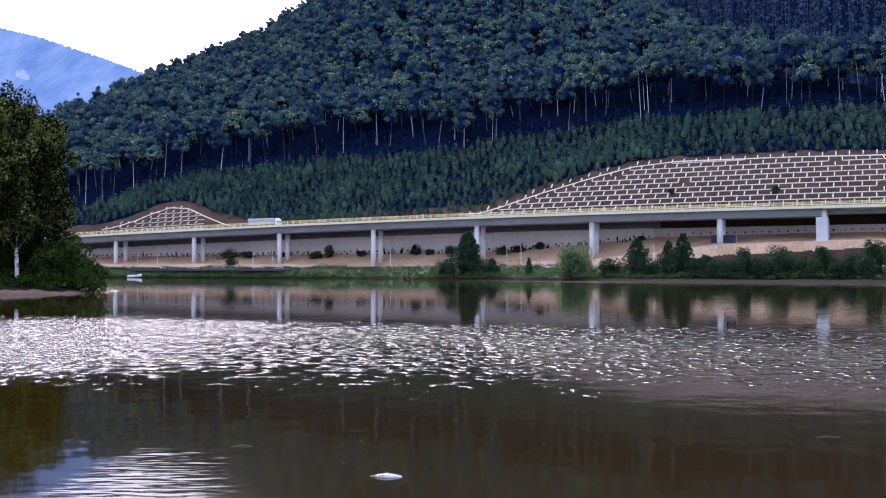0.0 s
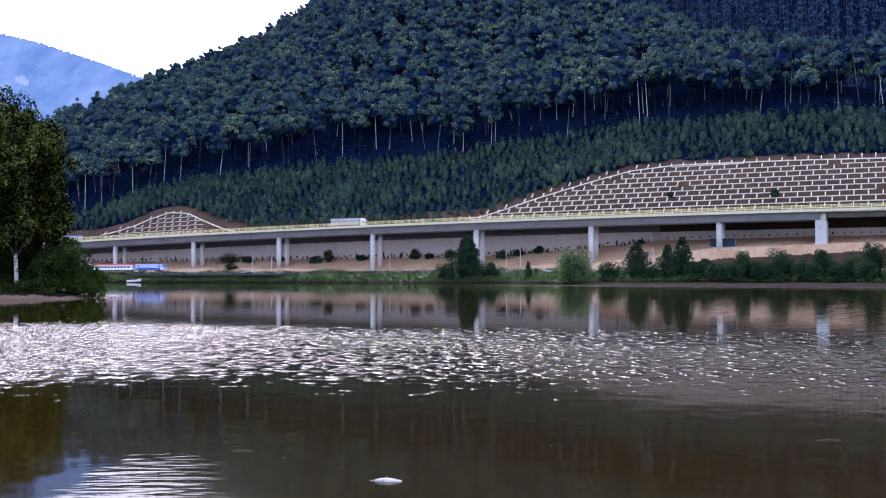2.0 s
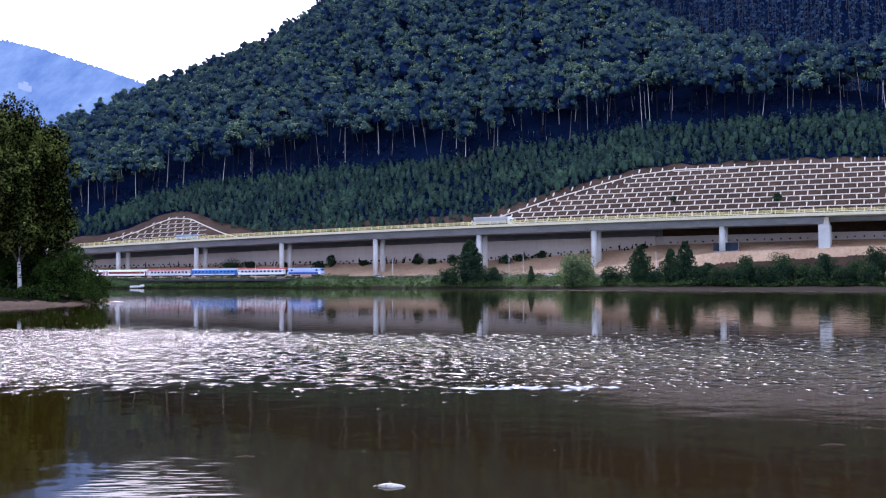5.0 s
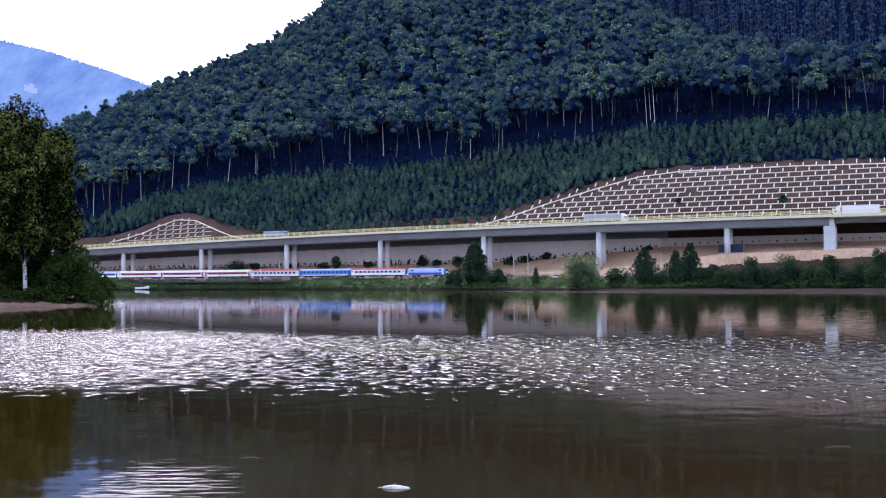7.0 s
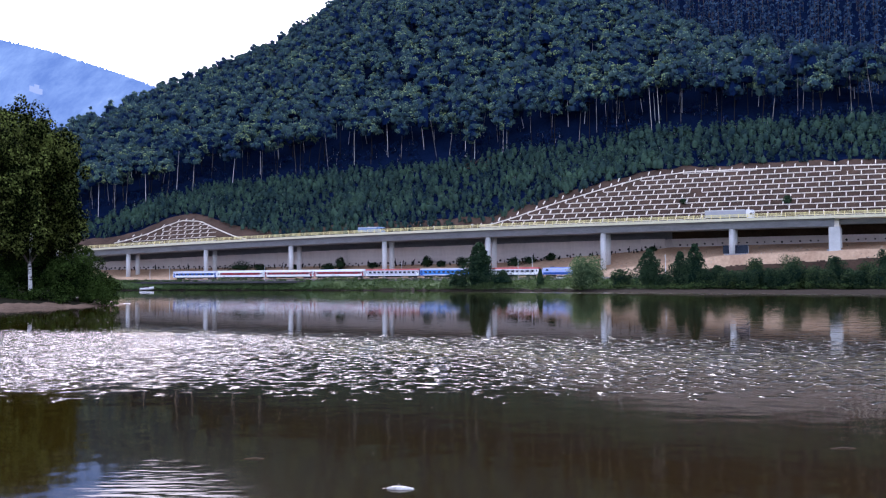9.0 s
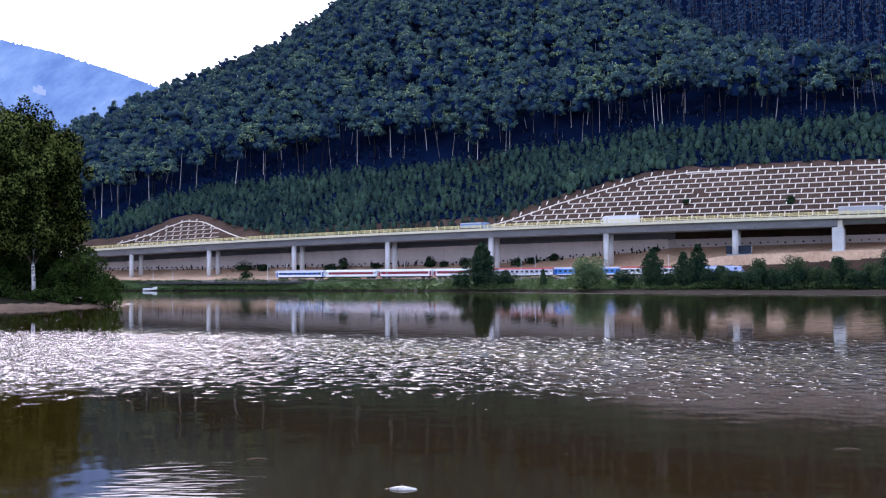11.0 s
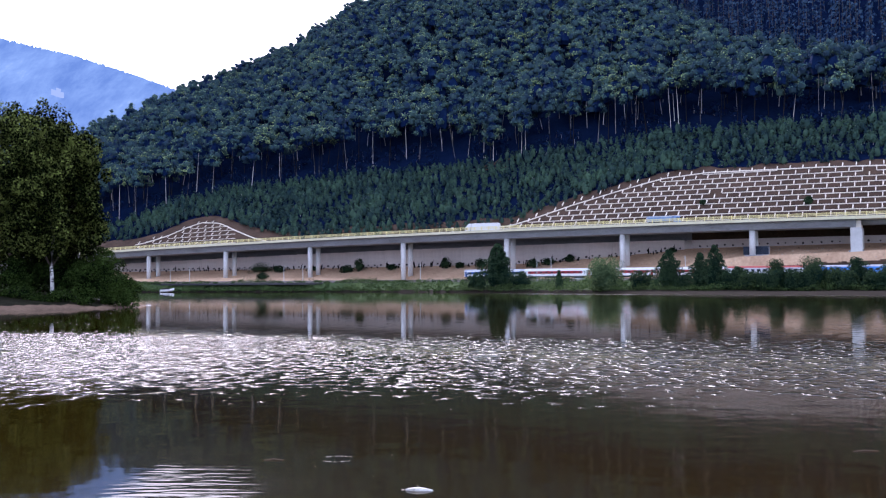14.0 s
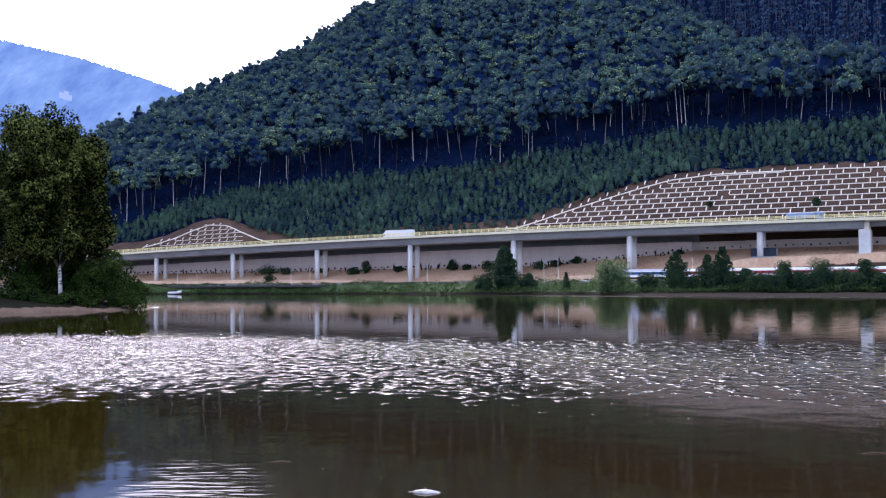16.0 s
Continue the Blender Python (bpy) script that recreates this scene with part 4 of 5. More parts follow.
def far_mountain():
    crest = knots((-700, -40), (-300, -5), (-100, 24), (-60, 33), (0, 48), (60, 62), (130, 85), (190, 105), (250, 127), (330, 160), (520, 240))
    us = np.linspace(-0.90, -0.14, 440)
    rows = 60
    verts = []
    for u in us:
        for j in range(rows):
            f = j / (rows - 1)
            y = 2500 + 900 * f
            zc = EYE + rise(float(crest(u))) * 3400
            z = zc * (f ** 0.8) + 26 * noise.noise((u * 40, f * 3, 1)) * math.sin(math.pi * f) + (11 * noise.noise((u * 620, 0, 7)) if j == rows - 1 else 0)
            verts.append((u * y, y, z))
    faces = [(i * rows + j, (i + 1) * rows + j, (i + 1) * rows + j + 1, i * rows + j + 1) for i in range(len(us) - 1) for j in range(rows - 1)]
    # blue haze is put into the slope's own glowing colour
    m, n, l, p = node_mat("haze_glow_hillside")
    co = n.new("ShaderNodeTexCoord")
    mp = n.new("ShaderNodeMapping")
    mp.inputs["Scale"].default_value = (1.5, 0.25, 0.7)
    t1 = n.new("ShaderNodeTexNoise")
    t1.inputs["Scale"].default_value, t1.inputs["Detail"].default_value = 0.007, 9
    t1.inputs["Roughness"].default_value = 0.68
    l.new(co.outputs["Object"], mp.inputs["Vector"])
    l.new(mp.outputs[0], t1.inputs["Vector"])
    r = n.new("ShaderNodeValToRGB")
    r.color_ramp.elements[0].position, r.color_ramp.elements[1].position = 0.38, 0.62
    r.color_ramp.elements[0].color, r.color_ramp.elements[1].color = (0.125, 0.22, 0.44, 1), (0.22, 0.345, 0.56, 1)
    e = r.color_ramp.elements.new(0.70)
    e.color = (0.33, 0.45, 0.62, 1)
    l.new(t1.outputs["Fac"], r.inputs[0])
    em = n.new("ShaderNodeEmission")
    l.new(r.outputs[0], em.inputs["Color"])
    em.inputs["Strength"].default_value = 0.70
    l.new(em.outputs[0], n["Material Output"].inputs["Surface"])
    # a pale clearing high on the slope, glowing in the same haze
    bare, n2, l2, p2 = node_mat("haze_glow_clearing")
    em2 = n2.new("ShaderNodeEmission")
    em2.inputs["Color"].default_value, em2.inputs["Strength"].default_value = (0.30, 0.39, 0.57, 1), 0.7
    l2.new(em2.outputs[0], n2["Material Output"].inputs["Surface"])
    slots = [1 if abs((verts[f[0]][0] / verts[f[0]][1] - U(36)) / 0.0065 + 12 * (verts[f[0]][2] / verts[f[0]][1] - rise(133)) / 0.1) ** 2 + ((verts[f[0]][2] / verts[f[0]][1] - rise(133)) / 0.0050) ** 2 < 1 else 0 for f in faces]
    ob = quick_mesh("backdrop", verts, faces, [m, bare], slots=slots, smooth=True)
    tagged(ob, "distant wooded mountain, its blue haze put into a glowing colour", "mountain", kind="structure")


far_mountain()

# ---- railway ----
BALLAST = material("ballast", (0.14, 0.12, 0.11), (0.26, 0.23, 0.21), 0.4, 0.95, 0.05)
RAIL = material("rail_steel", (0.16, 0.12, 0.10), (0.26, 0.22, 0.2), 0.5, 0.5, metal=0.7)
PALE = material("pale_metal", (0.50, 0.50, 0.48), (0.68, 0.68, 0.66), 0.5, 0.5)
RAIL_Z, TRACK, LANE = 5.05, -9.5, -17.0


def strip(name, sect, s0, s1, mat, parent):
    verts = [(*plan(s, d), z) for s in (s0, s1) for d, z in sect]
    n = len(sect)
    faces = [(j, (j + 1) % n, n + (j + 1) % n, n + j) for j in range(n)] + [tuple(range(n))[::-1], tuple(range(n, 2 * n))]
    return mesh_of(name, verts, faces, mat, parent)


track = tagged(empty("railway_track"), "single railway track on grey ballast along the shore", "railway", kind="structure")
strip("ballast", [(TRACK - 3.6, 3.2), (TRACK + 3.6, 3.2), (TRACK + 1.9, RAIL_Z - 0.17), (TRACK - 1.9, RAIL_Z - 0.17)], -460, 330, BALLAST, track)
for o in (-0.75, 0.75):
    strip("rail", [(TRACK + o - 0.05, RAIL_Z - 0.17), (TRACK + o + 0.05, RAIL_Z - 0.17), (TRACK + o + 0.05, RAIL_Z), (TRACK + o - 0.05, RAIL_Z)], -460, 330, RAIL, track)
road = strip("road", [(LANE - 2.8, 3.2), (LANE + 2.8, 3.2), (LANE + 2.8, 4.04), (LANE - 2.8, 4.04)], -460, 330, ASPHALT, None)
tagged(road, "narrow asphalt road between railway and shore", "road", kind="structure")


def pole(px, d, height, arm):
    u = U(px)
    y = depth_at(u, d)
    x = u * y
    g = max(ground(x, y), 4.2)
    ob = tagged(empty("railway_pole", Matrix.Translation((x, y, g - 0.5)) @ pose(0, 0, 0, 0, 0, TURN)), "slim pale grey pole beside the railway", "pole", "railway poles")
    bm = bmesh.new()
    part("mast", tube(bm, (0, 0, 0), (0, 0, height), 0.16, 0.11, 8), PALE, ob)
    bm = bmesh.new()
    tube(bm, (0, 0, height - 0.5), (0, arm, height - 0.3), 0.05, 0.05, 6)
    tube(bm, (0, 0, height - 1.6), (0, arm * 0.8, height - 0.4), 0.04, 0.04, 6)
    part("bracket", bm, PALE, ob)


for px in (244, 279, 448, 482, 660, 691, 897, 922, 1157):
    pole(px, -13.2 if px in (660, 897, 244, 448) else -5.2, 9.3 if px in (897, 922) else 8.2, 2.6 if px in (660, 897, 244, 448) else -2.6)

# ---- train ----
GLASS = material("dark_window_glass", (0.012, 0.014, 0.02), (0.03, 0.035, 0.045), 0.5, 0.08, spec=0.6)
UNDER = material("underframe_black", (0.018, 0.018, 0.018), (0.04, 0.038, 0.036), 1.0, 0.7)
WHEEL = material("wheel_steel", (0.06, 0.055, 0.05), (0.12, 0.11, 0.1), 1.0, 0.5, metal=0.6)
RED = material("red_coach_paint", (0.30, 0.025, 0.035), (0.40, 0.045, 0.05), 0.3, 0.35)
RED_ROOF = material("red_roof_paint", (0.48, 0.10, 0.09), (0.60, 0.17, 0.15), 0.3, 0.6)
WHITE = material("white_coach_paint", (0.82, 0.82, 0.81), (0.90, 0.90, 0.89), 0.3, 0.35)
LILAC = material("pale_grey_paint", (0.50, 0.50, 0.56), (0.62, 0.62, 0.67), 0.3, 0.4)
BLUE = material("blue_coach_paint", (0.05, 0.20, 0.60), (0.08, 0.28, 0.72), 0.3, 0.35)
NAVY = material("dark_blue_paint", (0.03, 0.09, 0.36), (0.05, 0.13, 0.46), 0.3, 0.35)
PERI = material("light_blue_loco_paint", (0.38, 0.46, 0.74), (0.48, 0.56, 0.82), 0.3, 0.3)
GREY_ROOF = material("grey_roof", (0.34, 0.34, 0.36), (0.46, 0.46, 0.47), 0.3, 0.6)


def shell(name, outline, x0, x1, mat, parent, nose=0.0, label=""):
    """A body of constant outline (y, z) from x0 to x1; nose draws the upper edge back at the ends."""
    n = len(outline)
    zs = [z for _, z in outline]
    lo, hi = min(zs), max(zs)
    verts = []
    for k, (x, s) in enumerate(((x0, 1), (x0 + 1.2, 0), (x1 - 1.2, 0), (x1, -1))):
        for y, z in outline:
            verts.append((x + s * nose * max(0, (z - lo) / (hi - lo) - 0.35) * 1.5, y * (0.92 if s and nose else 1), z))
    faces = [(i * n + j, i * n + (j + 1) % n, (i + 1) * n + (j + 1) % n, (i + 1) * n + j) for i in range(3) for j in range(n)]
    faces += [tuple(range(n))[::-1], tuple(3 * n + j for j in range(n))]
    ob = mesh_of(name, verts, faces, mat, parent)
    if label:
        ob["label"] = label
    return ob


def bogie(parent, x):
    bm = bmesh.new()
    box(bm, x - 1.7, x + 1.7, -1.15, 1.15, 0.45, 0.85, 0.05)
    b = part("bogie", bm, UNDER, parent)
    for dx in (-1.25, 1.25):
        bm = bmesh.new()
        for y in (-0.82, 0.74):
            tube(bm, (x + dx, y, 0.46), (x + dx, y + 0.1, 0.46), 0.46, 0.46, 16)
        tube(bm, (x + dx, -0.75, 0.46), (x + dx, 0.75, 0.46), 0.08, 0.08, 8)
        part("wheelset", bm, WHEEL, b)


win_bm = bmesh.new()
box(win_bm, -0.62, 0.62, -0.02, 0.02, -0.42, 0.42, 0.01)
WINDOW_ME = mesh_data("window", win_bm, GLASS)


def coach(label, body, roof, band, sill, door, windows=11, pane=1.0):
    ob = tagged(empty("coach"), label, "railway coach", "coaches of the train")
    half = 13.05
    w = 1.41
    shell("body", [(-w, 1.05), (w, 1.05), (w, 3.35), (-w, 3.35)], -half, half, body, ob)
    shell("roof", [(-w, 3.35), (w, 3.35), (w - 0.12, 3.72), (w - 0.55, 3.97), (0, 4.05), (-w + 0.55, 3.97), (-w + 0.12, 3.72)], -half, half, roof, ob)
    shell("skirt", [(-w + 0.1, 0.72), (w - 0.1, 0.72), (w - 0.1, 1.05), (-w + 0.1, 1.05)], -half + 1, half - 1, UNDER, ob)
    for y in (-1, 1):
        bm = bmesh.new()
        box(bm, -half + 1.6, half - 1.6, min(y * w, y * (w + 0.012)), max(y * w, y * (w + 0.012)), 1.98, 3.02)
        part("window_band", bm, band, ob)
        bm = bmesh.new()
        box(bm, -half + 0.1, half - 0.1, min(y * w, y * (w + 0.012)), max(y * w, y * (w + 0.012)), 1.08, 1.42)
        part("lower_stripe", bm, sill, ob)
        for i in range(windows):
            shared("window", WINDOW_ME, pose(-half + 2.6 + i * (2 * half - 5.2) / (windows - 1), y * (w + 0.02), 2.5) @ Matrix.Diagonal((pane, 1, pane, 1)), ob)
        for x in (-half + 0.75, half - 0.75):
            bm = bmesh.new()
            box(bm, x - 0.45, x + 0.45, min(y * w, y * (w + 0.025)), max(y * w, y * (w + 0.025)), 1.12, 3.2)
            d = part("door", bm, door, ob)
            bm = bmesh.new()
            box(bm, x - 0.22, x + 0.22, min(y * (w + 0.025), y * (w + 0.04)), max(y * (w + 0.025), y * (w + 0.04)), 2.2, 3.0)
            part("door_window", bm, GLASS, d)
    for x in (-half - 0.3, half):
        bm = bmesh.new()
        box(bm, x, x + 0.3, -0.75, 0.75, 1.1, 3.2, 0.05)
        part("gangway", bm, UNDER, ob)
    bogie(ob, -9.5)
    bogie(ob, 9.5)
    bm = bmesh.new()
    box(bm, -4.5, 3.0, -1.2, 1.2, 0.4, 0.72, 0.05)
    part("equipment_box", bm, UNDER, ob)
    return ob


def locomotive():
    ob = tagged(empty("locomotive"), "light blue electric locomotive with dark blue lower stripe", "locomotive")
    w = 1.5
    shell("body", [(-w, 1.0), (w, 1.0), (w, 3.3), (w - 0.3, 3.75), (-w + 0.3, 3.75), (-w, 3.3)], -9.4, 9.4, PERI, ob, nose=1.5)
    for y in (-1, 1):
        bm = bmesh.new()
        box(bm, -8.2, 8.2, min(y * w, y * (w + 0.015)), max(y * w, y * (w + 0.015)), 1.02, 1.95)
        part("stripe", bm, NAVY, ob, "dark blue stripe")
        for x in (-6.5, 6.5):
            bm = bmesh.new()
            box(bm, x - 0.5, x + 0.5, min(y * w, y * (w + 0.02)), max(y * w, y * (w + 0.02)), 2.5, 3.2, 0.005)
            part("cab_window", bm, GLASS, ob)
        for x in (-3.6, -1.2, 1.2, 3.6):
            bm = bmesh.new()
            box(bm, x - 0.8, x + 0.8, min(y * w, y * (w + 0.018)), max(y * w, y * (w + 0.018)), 2.6, 3.2)
            part("grille", bm, LILAC, ob)
    for s in (-1, 1):
        bm = bmesh.new()
        box(bm, -0.04, 0.04, -1.15, 1.15, -0.42, 0.42, 0.02)
        ws = part("windscreen", bm, GLASS, ob)
        ws.matrix_basis = pose(s * 8.72, 0, 2.95, 0, -s * 40, 0)
        for y in (-0.95, 0.95):
            bm = bmesh.new()
            tube(bm, (s * 9.3, y, 1.55), (s * 9.46, y, 1.55), 0.14, 0.14, 12)
            part("headlight", bm, PALE, ob)
    for y in (-1, 1):
        bm = bmesh.new()
        box(bm, 7.4, 8.6, min(y * 1.46, y * 1.52), max(y * 1.46, y * 1.52), 1.1, 2.35)
        part("front_panel", bm, WHITE, ob, "white panel at the nose")
    bm = bmesh.new()
    box(bm, -5.5, 5.5, -0.95, 0.95, 3.75, 3.95, 0.06)
    roof = part("roof_equipment", bm, NAVY, ob)
    for x in (-4.6, 4.6):
        bm = bmesh.new()
        tube(bm, (x - 0.9, -0.5, 4.0), (x + 0.7, -0.5, 4.35), 0.04, 0.04, 6)
        tube(bm, (x - 0.9, 0.5, 4.0), (x + 0.7, 0.5, 4.35), 0.04, 0.04, 6)
        tube(bm, (x + 0.7, -0.8, 4.36), (x + 0.7, 0.8, 4.36), 0.05, 0.05, 6)
        part("pantograph", bm, UNDER, ob)
    bogie(ob, -5.2)
    bogie(ob, 5.2)
    return ob


loco = locomotive()
coaches = [
    coach("white railway coach with a red roof and dark windows", WHITE, RED_ROOF, LILAC, WHITE, WHITE),
    coach("bright blue railway coach with a pale lower stripe", BLUE, LILAC, BLUE, WHITE, NAVY),
    coach("pale grey railway coach with a red roof", LILAC, RED_ROOF, LILAC, WHITE, WHITE),
    coach("white railway coach with a dark red window band and red doors", WHITE, WHITE, RED, WHITE, RED, 9, 0.7),
    coach("white railway coach with a red window band", WHITE, WHITE, RED, WHITE, RED, 10, 0.75),
    coach("white railway coach with a narrow red window band", WHITE, WHITE, RED, WHITE, WHITE, 10, 0.7),
    coach("pale blue railway coach with dark blue windows at the train's end", WHITE, LILAC, NAVY, WHITE, NAVY, 9),
]

# ---- road vehicles ----
TRAILER = material("grey_trailer_sheet", (0.32, 0.33, 0.36), (0.42, 0.43, 0.46), 0.3, 0.5)
CAB = material("white_cab_paint", (0.74, 0.74, 0.74), (0.82, 0.82, 0.82), 0.4, 0.3)
LOAD_BLUE = material("blue_lorry_paint", (0.16, 0.26, 0.44), (0.24, 0.34, 0.52), 0.4, 0.35)
TYRE = material("tyre_rubber", (0.015, 0.015, 0.015), (0.03, 0.03, 0.03), 2, 0.85)


def wheel(parent, x, r=0.5, half=1.05):
    for y in (-half - 0.12, half - 0.15):
        bm = bmesh.new()
        tube(bm, (x, y, r), (x, y + 0.27, r), r, r, 18)
        wh = part("wheel", bm, TYRE, parent)
        bm = bmesh.new()
        tube(bm, (x, y - 0.01, r), (x, y + 0.28, r), r * 0.55, r * 0.55, 12)
        part("rim", bm, PALE, wh)


def lorry(label, body_mat, cab_mat, length, height):
    """A lorry that faces +x, its nose at x = 0."""
    ob = tagged(empty("lorry"), label, "lorry")
    bm = bmesh.new()
    box(bm, -length, -2.9, -1.27, 1.27, 1.1, height, 0.06)
    tr = part("trailer", bm, body_mat, ob)
    bm = bmesh.new()
    for y in (-1.285, 1.27):
        box(bm, -length + 0.1, -3.0, y, y + 0.015, height - 0.35, height - 0.12)
        box(bm, -length + 0.1, -3.0, y, y + 0.015, 1.15, 1.3)
    part("rail", bm, PALE, tr)
    bm = bmesh.new()
    box(bm, -2.35, -0.02, -1.24, 1.24, 0.55, 3.0, 0.16)
    cb = part("cab", bm, cab_mat, ob)
    bm = bmesh.new()
    v = [(-2.35, -1.1, 3.0), (-0.4, -1.1, 3.0), (-0.4, 1.1, 3.0), (-2.35, 1.1, 3.0), (-2.35, -1.1, height), (-1.5, -1.1, height), (-1.5, 1.1, height), (-2.35, 1.1, height)]
    vs = [bm.verts.new(p) for p in v]
    for f in ((0, 3, 2, 1), (4, 5, 6, 7), (0, 1, 5, 4), (1, 2, 6, 5), (2, 3, 7, 6), (3, 0, 4, 7)):
        bm.faces.new([vs[i] for i in f])
    part("wind_deflector", bm, cab_mat, cb)
    bm = bmesh.new()
    box(bm, -0.03, 0.012, -1.05, 1.05, 1.75, 2.65, 0.01)
    part("windscreen", bm, GLASS, cb)
    for y in (-1.252, 1.24):
        bm = bmesh.new()
        box(bm, -1.1, -0.3, y, y + 0.012, 1.8, 2.6)
        part("side_window", bm, GLASS, cb)
    bm = bmesh.new()
    box(bm, -length + 0.4, -1.0, -0.5, 0.5, 0.7, 1.1)
    part("chassis", bm, UNDER, ob)
    for x in (-1.2, -4.3, -length + 1.2, -length + 2.5, -length + 3.8):
        wheel(ob, x)
    return ob


def car(label, mat):
    ob = tagged(empty("car"), label, "car")
    prof = [(-2.1, 0.35), (2.1, 0.35), (2.15, 0.75), (1.9, 0.9), (0.95, 1.0), (-1.8, 1.0), (-2.12, 0.95)]
    n = len(prof)
    verts = [(x, y, z) for y in (-0.86, 0.86) for x, z in prof]
    faces = [(j, (j + 1) % n, n + (j + 1) % n, n + j) for j in range(n)] + [tuple(range(n)), tuple(range(n, 2 * n))[::-1]]
    mesh_of("body", verts, faces, mat, ob)
    roof = [(-1.75, 1.0), (0.9, 1.0), (0.25, 1.46), (-1.2, 1.48)]
    verts = [(x, y * (1 if z < 1.2 else 0.85), z) for y in (-0.82, 0.82) for x, z in roof]
    faces = [(j, (j + 1) % 4, 4 + (j + 1) % 4, 4 + j) for j in range(4)] + [(0, 1, 2, 3), (7, 6, 5, 4)]
    mesh_of("cabin", verts, faces, GLASS, ob)
    bm = bmesh.new()
    box(bm, -1.2, 0.28, -0.72, 0.72, 1.45, 1.51, 0.02)
    part("roof", bm, mat, ob)
    for x in (-1.3, 1.35):
        wheel(ob, x, 0.32, 0.75)
    return ob


truck_a = lorry("articulated lorry with a grey trailer and white cab", TRAILER, CAB, 17.6, 3.95)
truck_b = lorry("long blue lorry on the viaduct", LOAD_BLUE, LOAD_BLUE, 12.8, 3.3)
truck_c = lorry("white box lorry on the viaduct", CAB, CAB, 15.5, 4.3)
car_a = car("white car driving on the shore road", CAB)
car_b = car("white car parked on the shore road", CAB)
u = U(974)
car_b.matrix_world = at(s_of(u, LANE - 1.2), LANE - 1.2, 4.04)

# ---- things on the shore and in the water ----
BOAT = material("white_boat_hull", (0.80, 0.80, 0.78), (0.90, 0.90, 0.88), 0.5, 0.35)
boat = tagged(empty("boat"), "small white boat with a dark cover moored at the shore", "boat")
n = 9
verts = []
for i in range(n):
    t = i / (n - 1)
    wv = 0.95 * (1 - t ** 2.4) + 0.02
    lift = 0.5 * t * t
    verts += [(-2.6 + 5.4 * t, -wv, 0.75 + lift), (-2.6 + 5.4 * t, -wv * 0.75, 0.05 + lift * 0.6), (-2.6 + 5.4 * t, wv * 0.75, 0.05 + lift * 0.6), (-2.6 + 5.4 * t, wv, 0.75 + lift)]
faces = [(i * 4 + j, i * 4 + j + 1, i * 4 + 5 + j, i * 4 + 4 + j) for i in range(n - 1) for j in range(3)] + [(0, 3, 2, 1)]
hull = mesh_of("hull", verts, faces, BOAT, boat, smooth=True)
hull.modifiers.new("thick", "SOLIDIFY").thickness = 0.06
bm = bmesh.new()
box(bm, -1.6, 0.9, -0.75, 0.75, 0.7, 1.25, 0.2)
part("cover", bm, UNDER, boat, "dark canvas cover")
bm = bmesh.new()
box(bm, -2.85, -2.6, -0.2, 0.2, 0.2, 1.2, 0.06)
part("outboard_motor", bm, UNDER, boat)
yb = float(SHORE(U(238))) - 4
boat.matrix_world = pose(U(238) * yb, yb, 0.15, 0, 0, 25) @ Matrix.Diagonal((1.2, 1.3, 1.4, 1))

FISH = material("pale_fish_belly", (0.16, 0.14, 0.11), (0.80, 0.78, 0.74), 9, 0.3)
FIN = material("dark_fin", (0.10, 0.09, 0.08), (0.2, 0.18, 0.15), 6, 0.5)
fish = tagged(empty("dead_fish"), "dead pale fish floating belly up on the water", "fish")
ringn, verts = 12, []
prof = [(-0.20, 0.012, 0.02), (-0.17, 0.03, 0.03), (-0.10, 0.052, 0.045), (-0.02, 0.062, 0.05), (0.07, 0.05, 0.042), (0.14, 0.03, 0.028), (0.185, 0.014, 0.016), (0.2, 0.004, 0.006)]
for x, ry, rz in prof:
    verts += [(x, math.cos(a) * ry, 0.008 + math.sin(a) * rz) for a in np.arange(ringn) * 2 * math.pi / ringn]
faces = [(i * ringn + j, i * ringn + (j + 1) % ringn, (i + 1) * ringn + (j + 1) % ringn, (i + 1) * ringn + j) for i in range(len(prof) - 1) for j in range(ringn)]
faces += [tuple(range(ringn))[::-1], tuple((len(prof) - 1) * ringn + j for j in range(ringn))]
mesh_of("body", verts, faces, FISH, fish, smooth=True)
mesh_of("tail", [(-0.19, 0, 0.012), (-0.27, -0.05, 0.014), (-0.25, 0, 0.02), (-0.27, 0.05, 0.014), (-0.19, 0, 0.02), (-0.25, 0, 0.012)], [(0, 1, 2), (0, 2, 3), (4, 3, 2), (4, 2, 1)], FIN, fish)
mesh_of("fin", [(0.02, 0.03, 0.05), (-0.05, 0.04, 0.055), (-0.04, 0.055, 0.085), (0.0, 0.045, 0.055)], [(0, 1, 2, 3)], FIN, fish)
fish.matrix_world = pose(-0.693, 12.28, -0.006, 0, 0, -4) @ Matrix.Diagonal((0.88, 0.9, 0.85, 1))


def twig(px, py, length):
    y = EYE * 1700 / (py - 482)
    ob = tagged(empty("floating_twig"), "thin dark twig floating on the lake", "twig", "floating twigs")
    bm = bmesh.new()
    tube(bm, (-length / 2, 0, 0.0), (0, 0.03, 0.012), 0.006, 0.012, 6)
    tube(bm, (0, 0.03, 0.012), (length / 2, -0.02, 0.004), 0.012, 0.008, 6)
    part("stem", bm, TRUNK, ob)
    ob.matrix_world = pose(U(px) * y, y, 0.0, 0, 0, 5)


twig(1462, 773, 0.40)
twig(430, 789, 0.3)


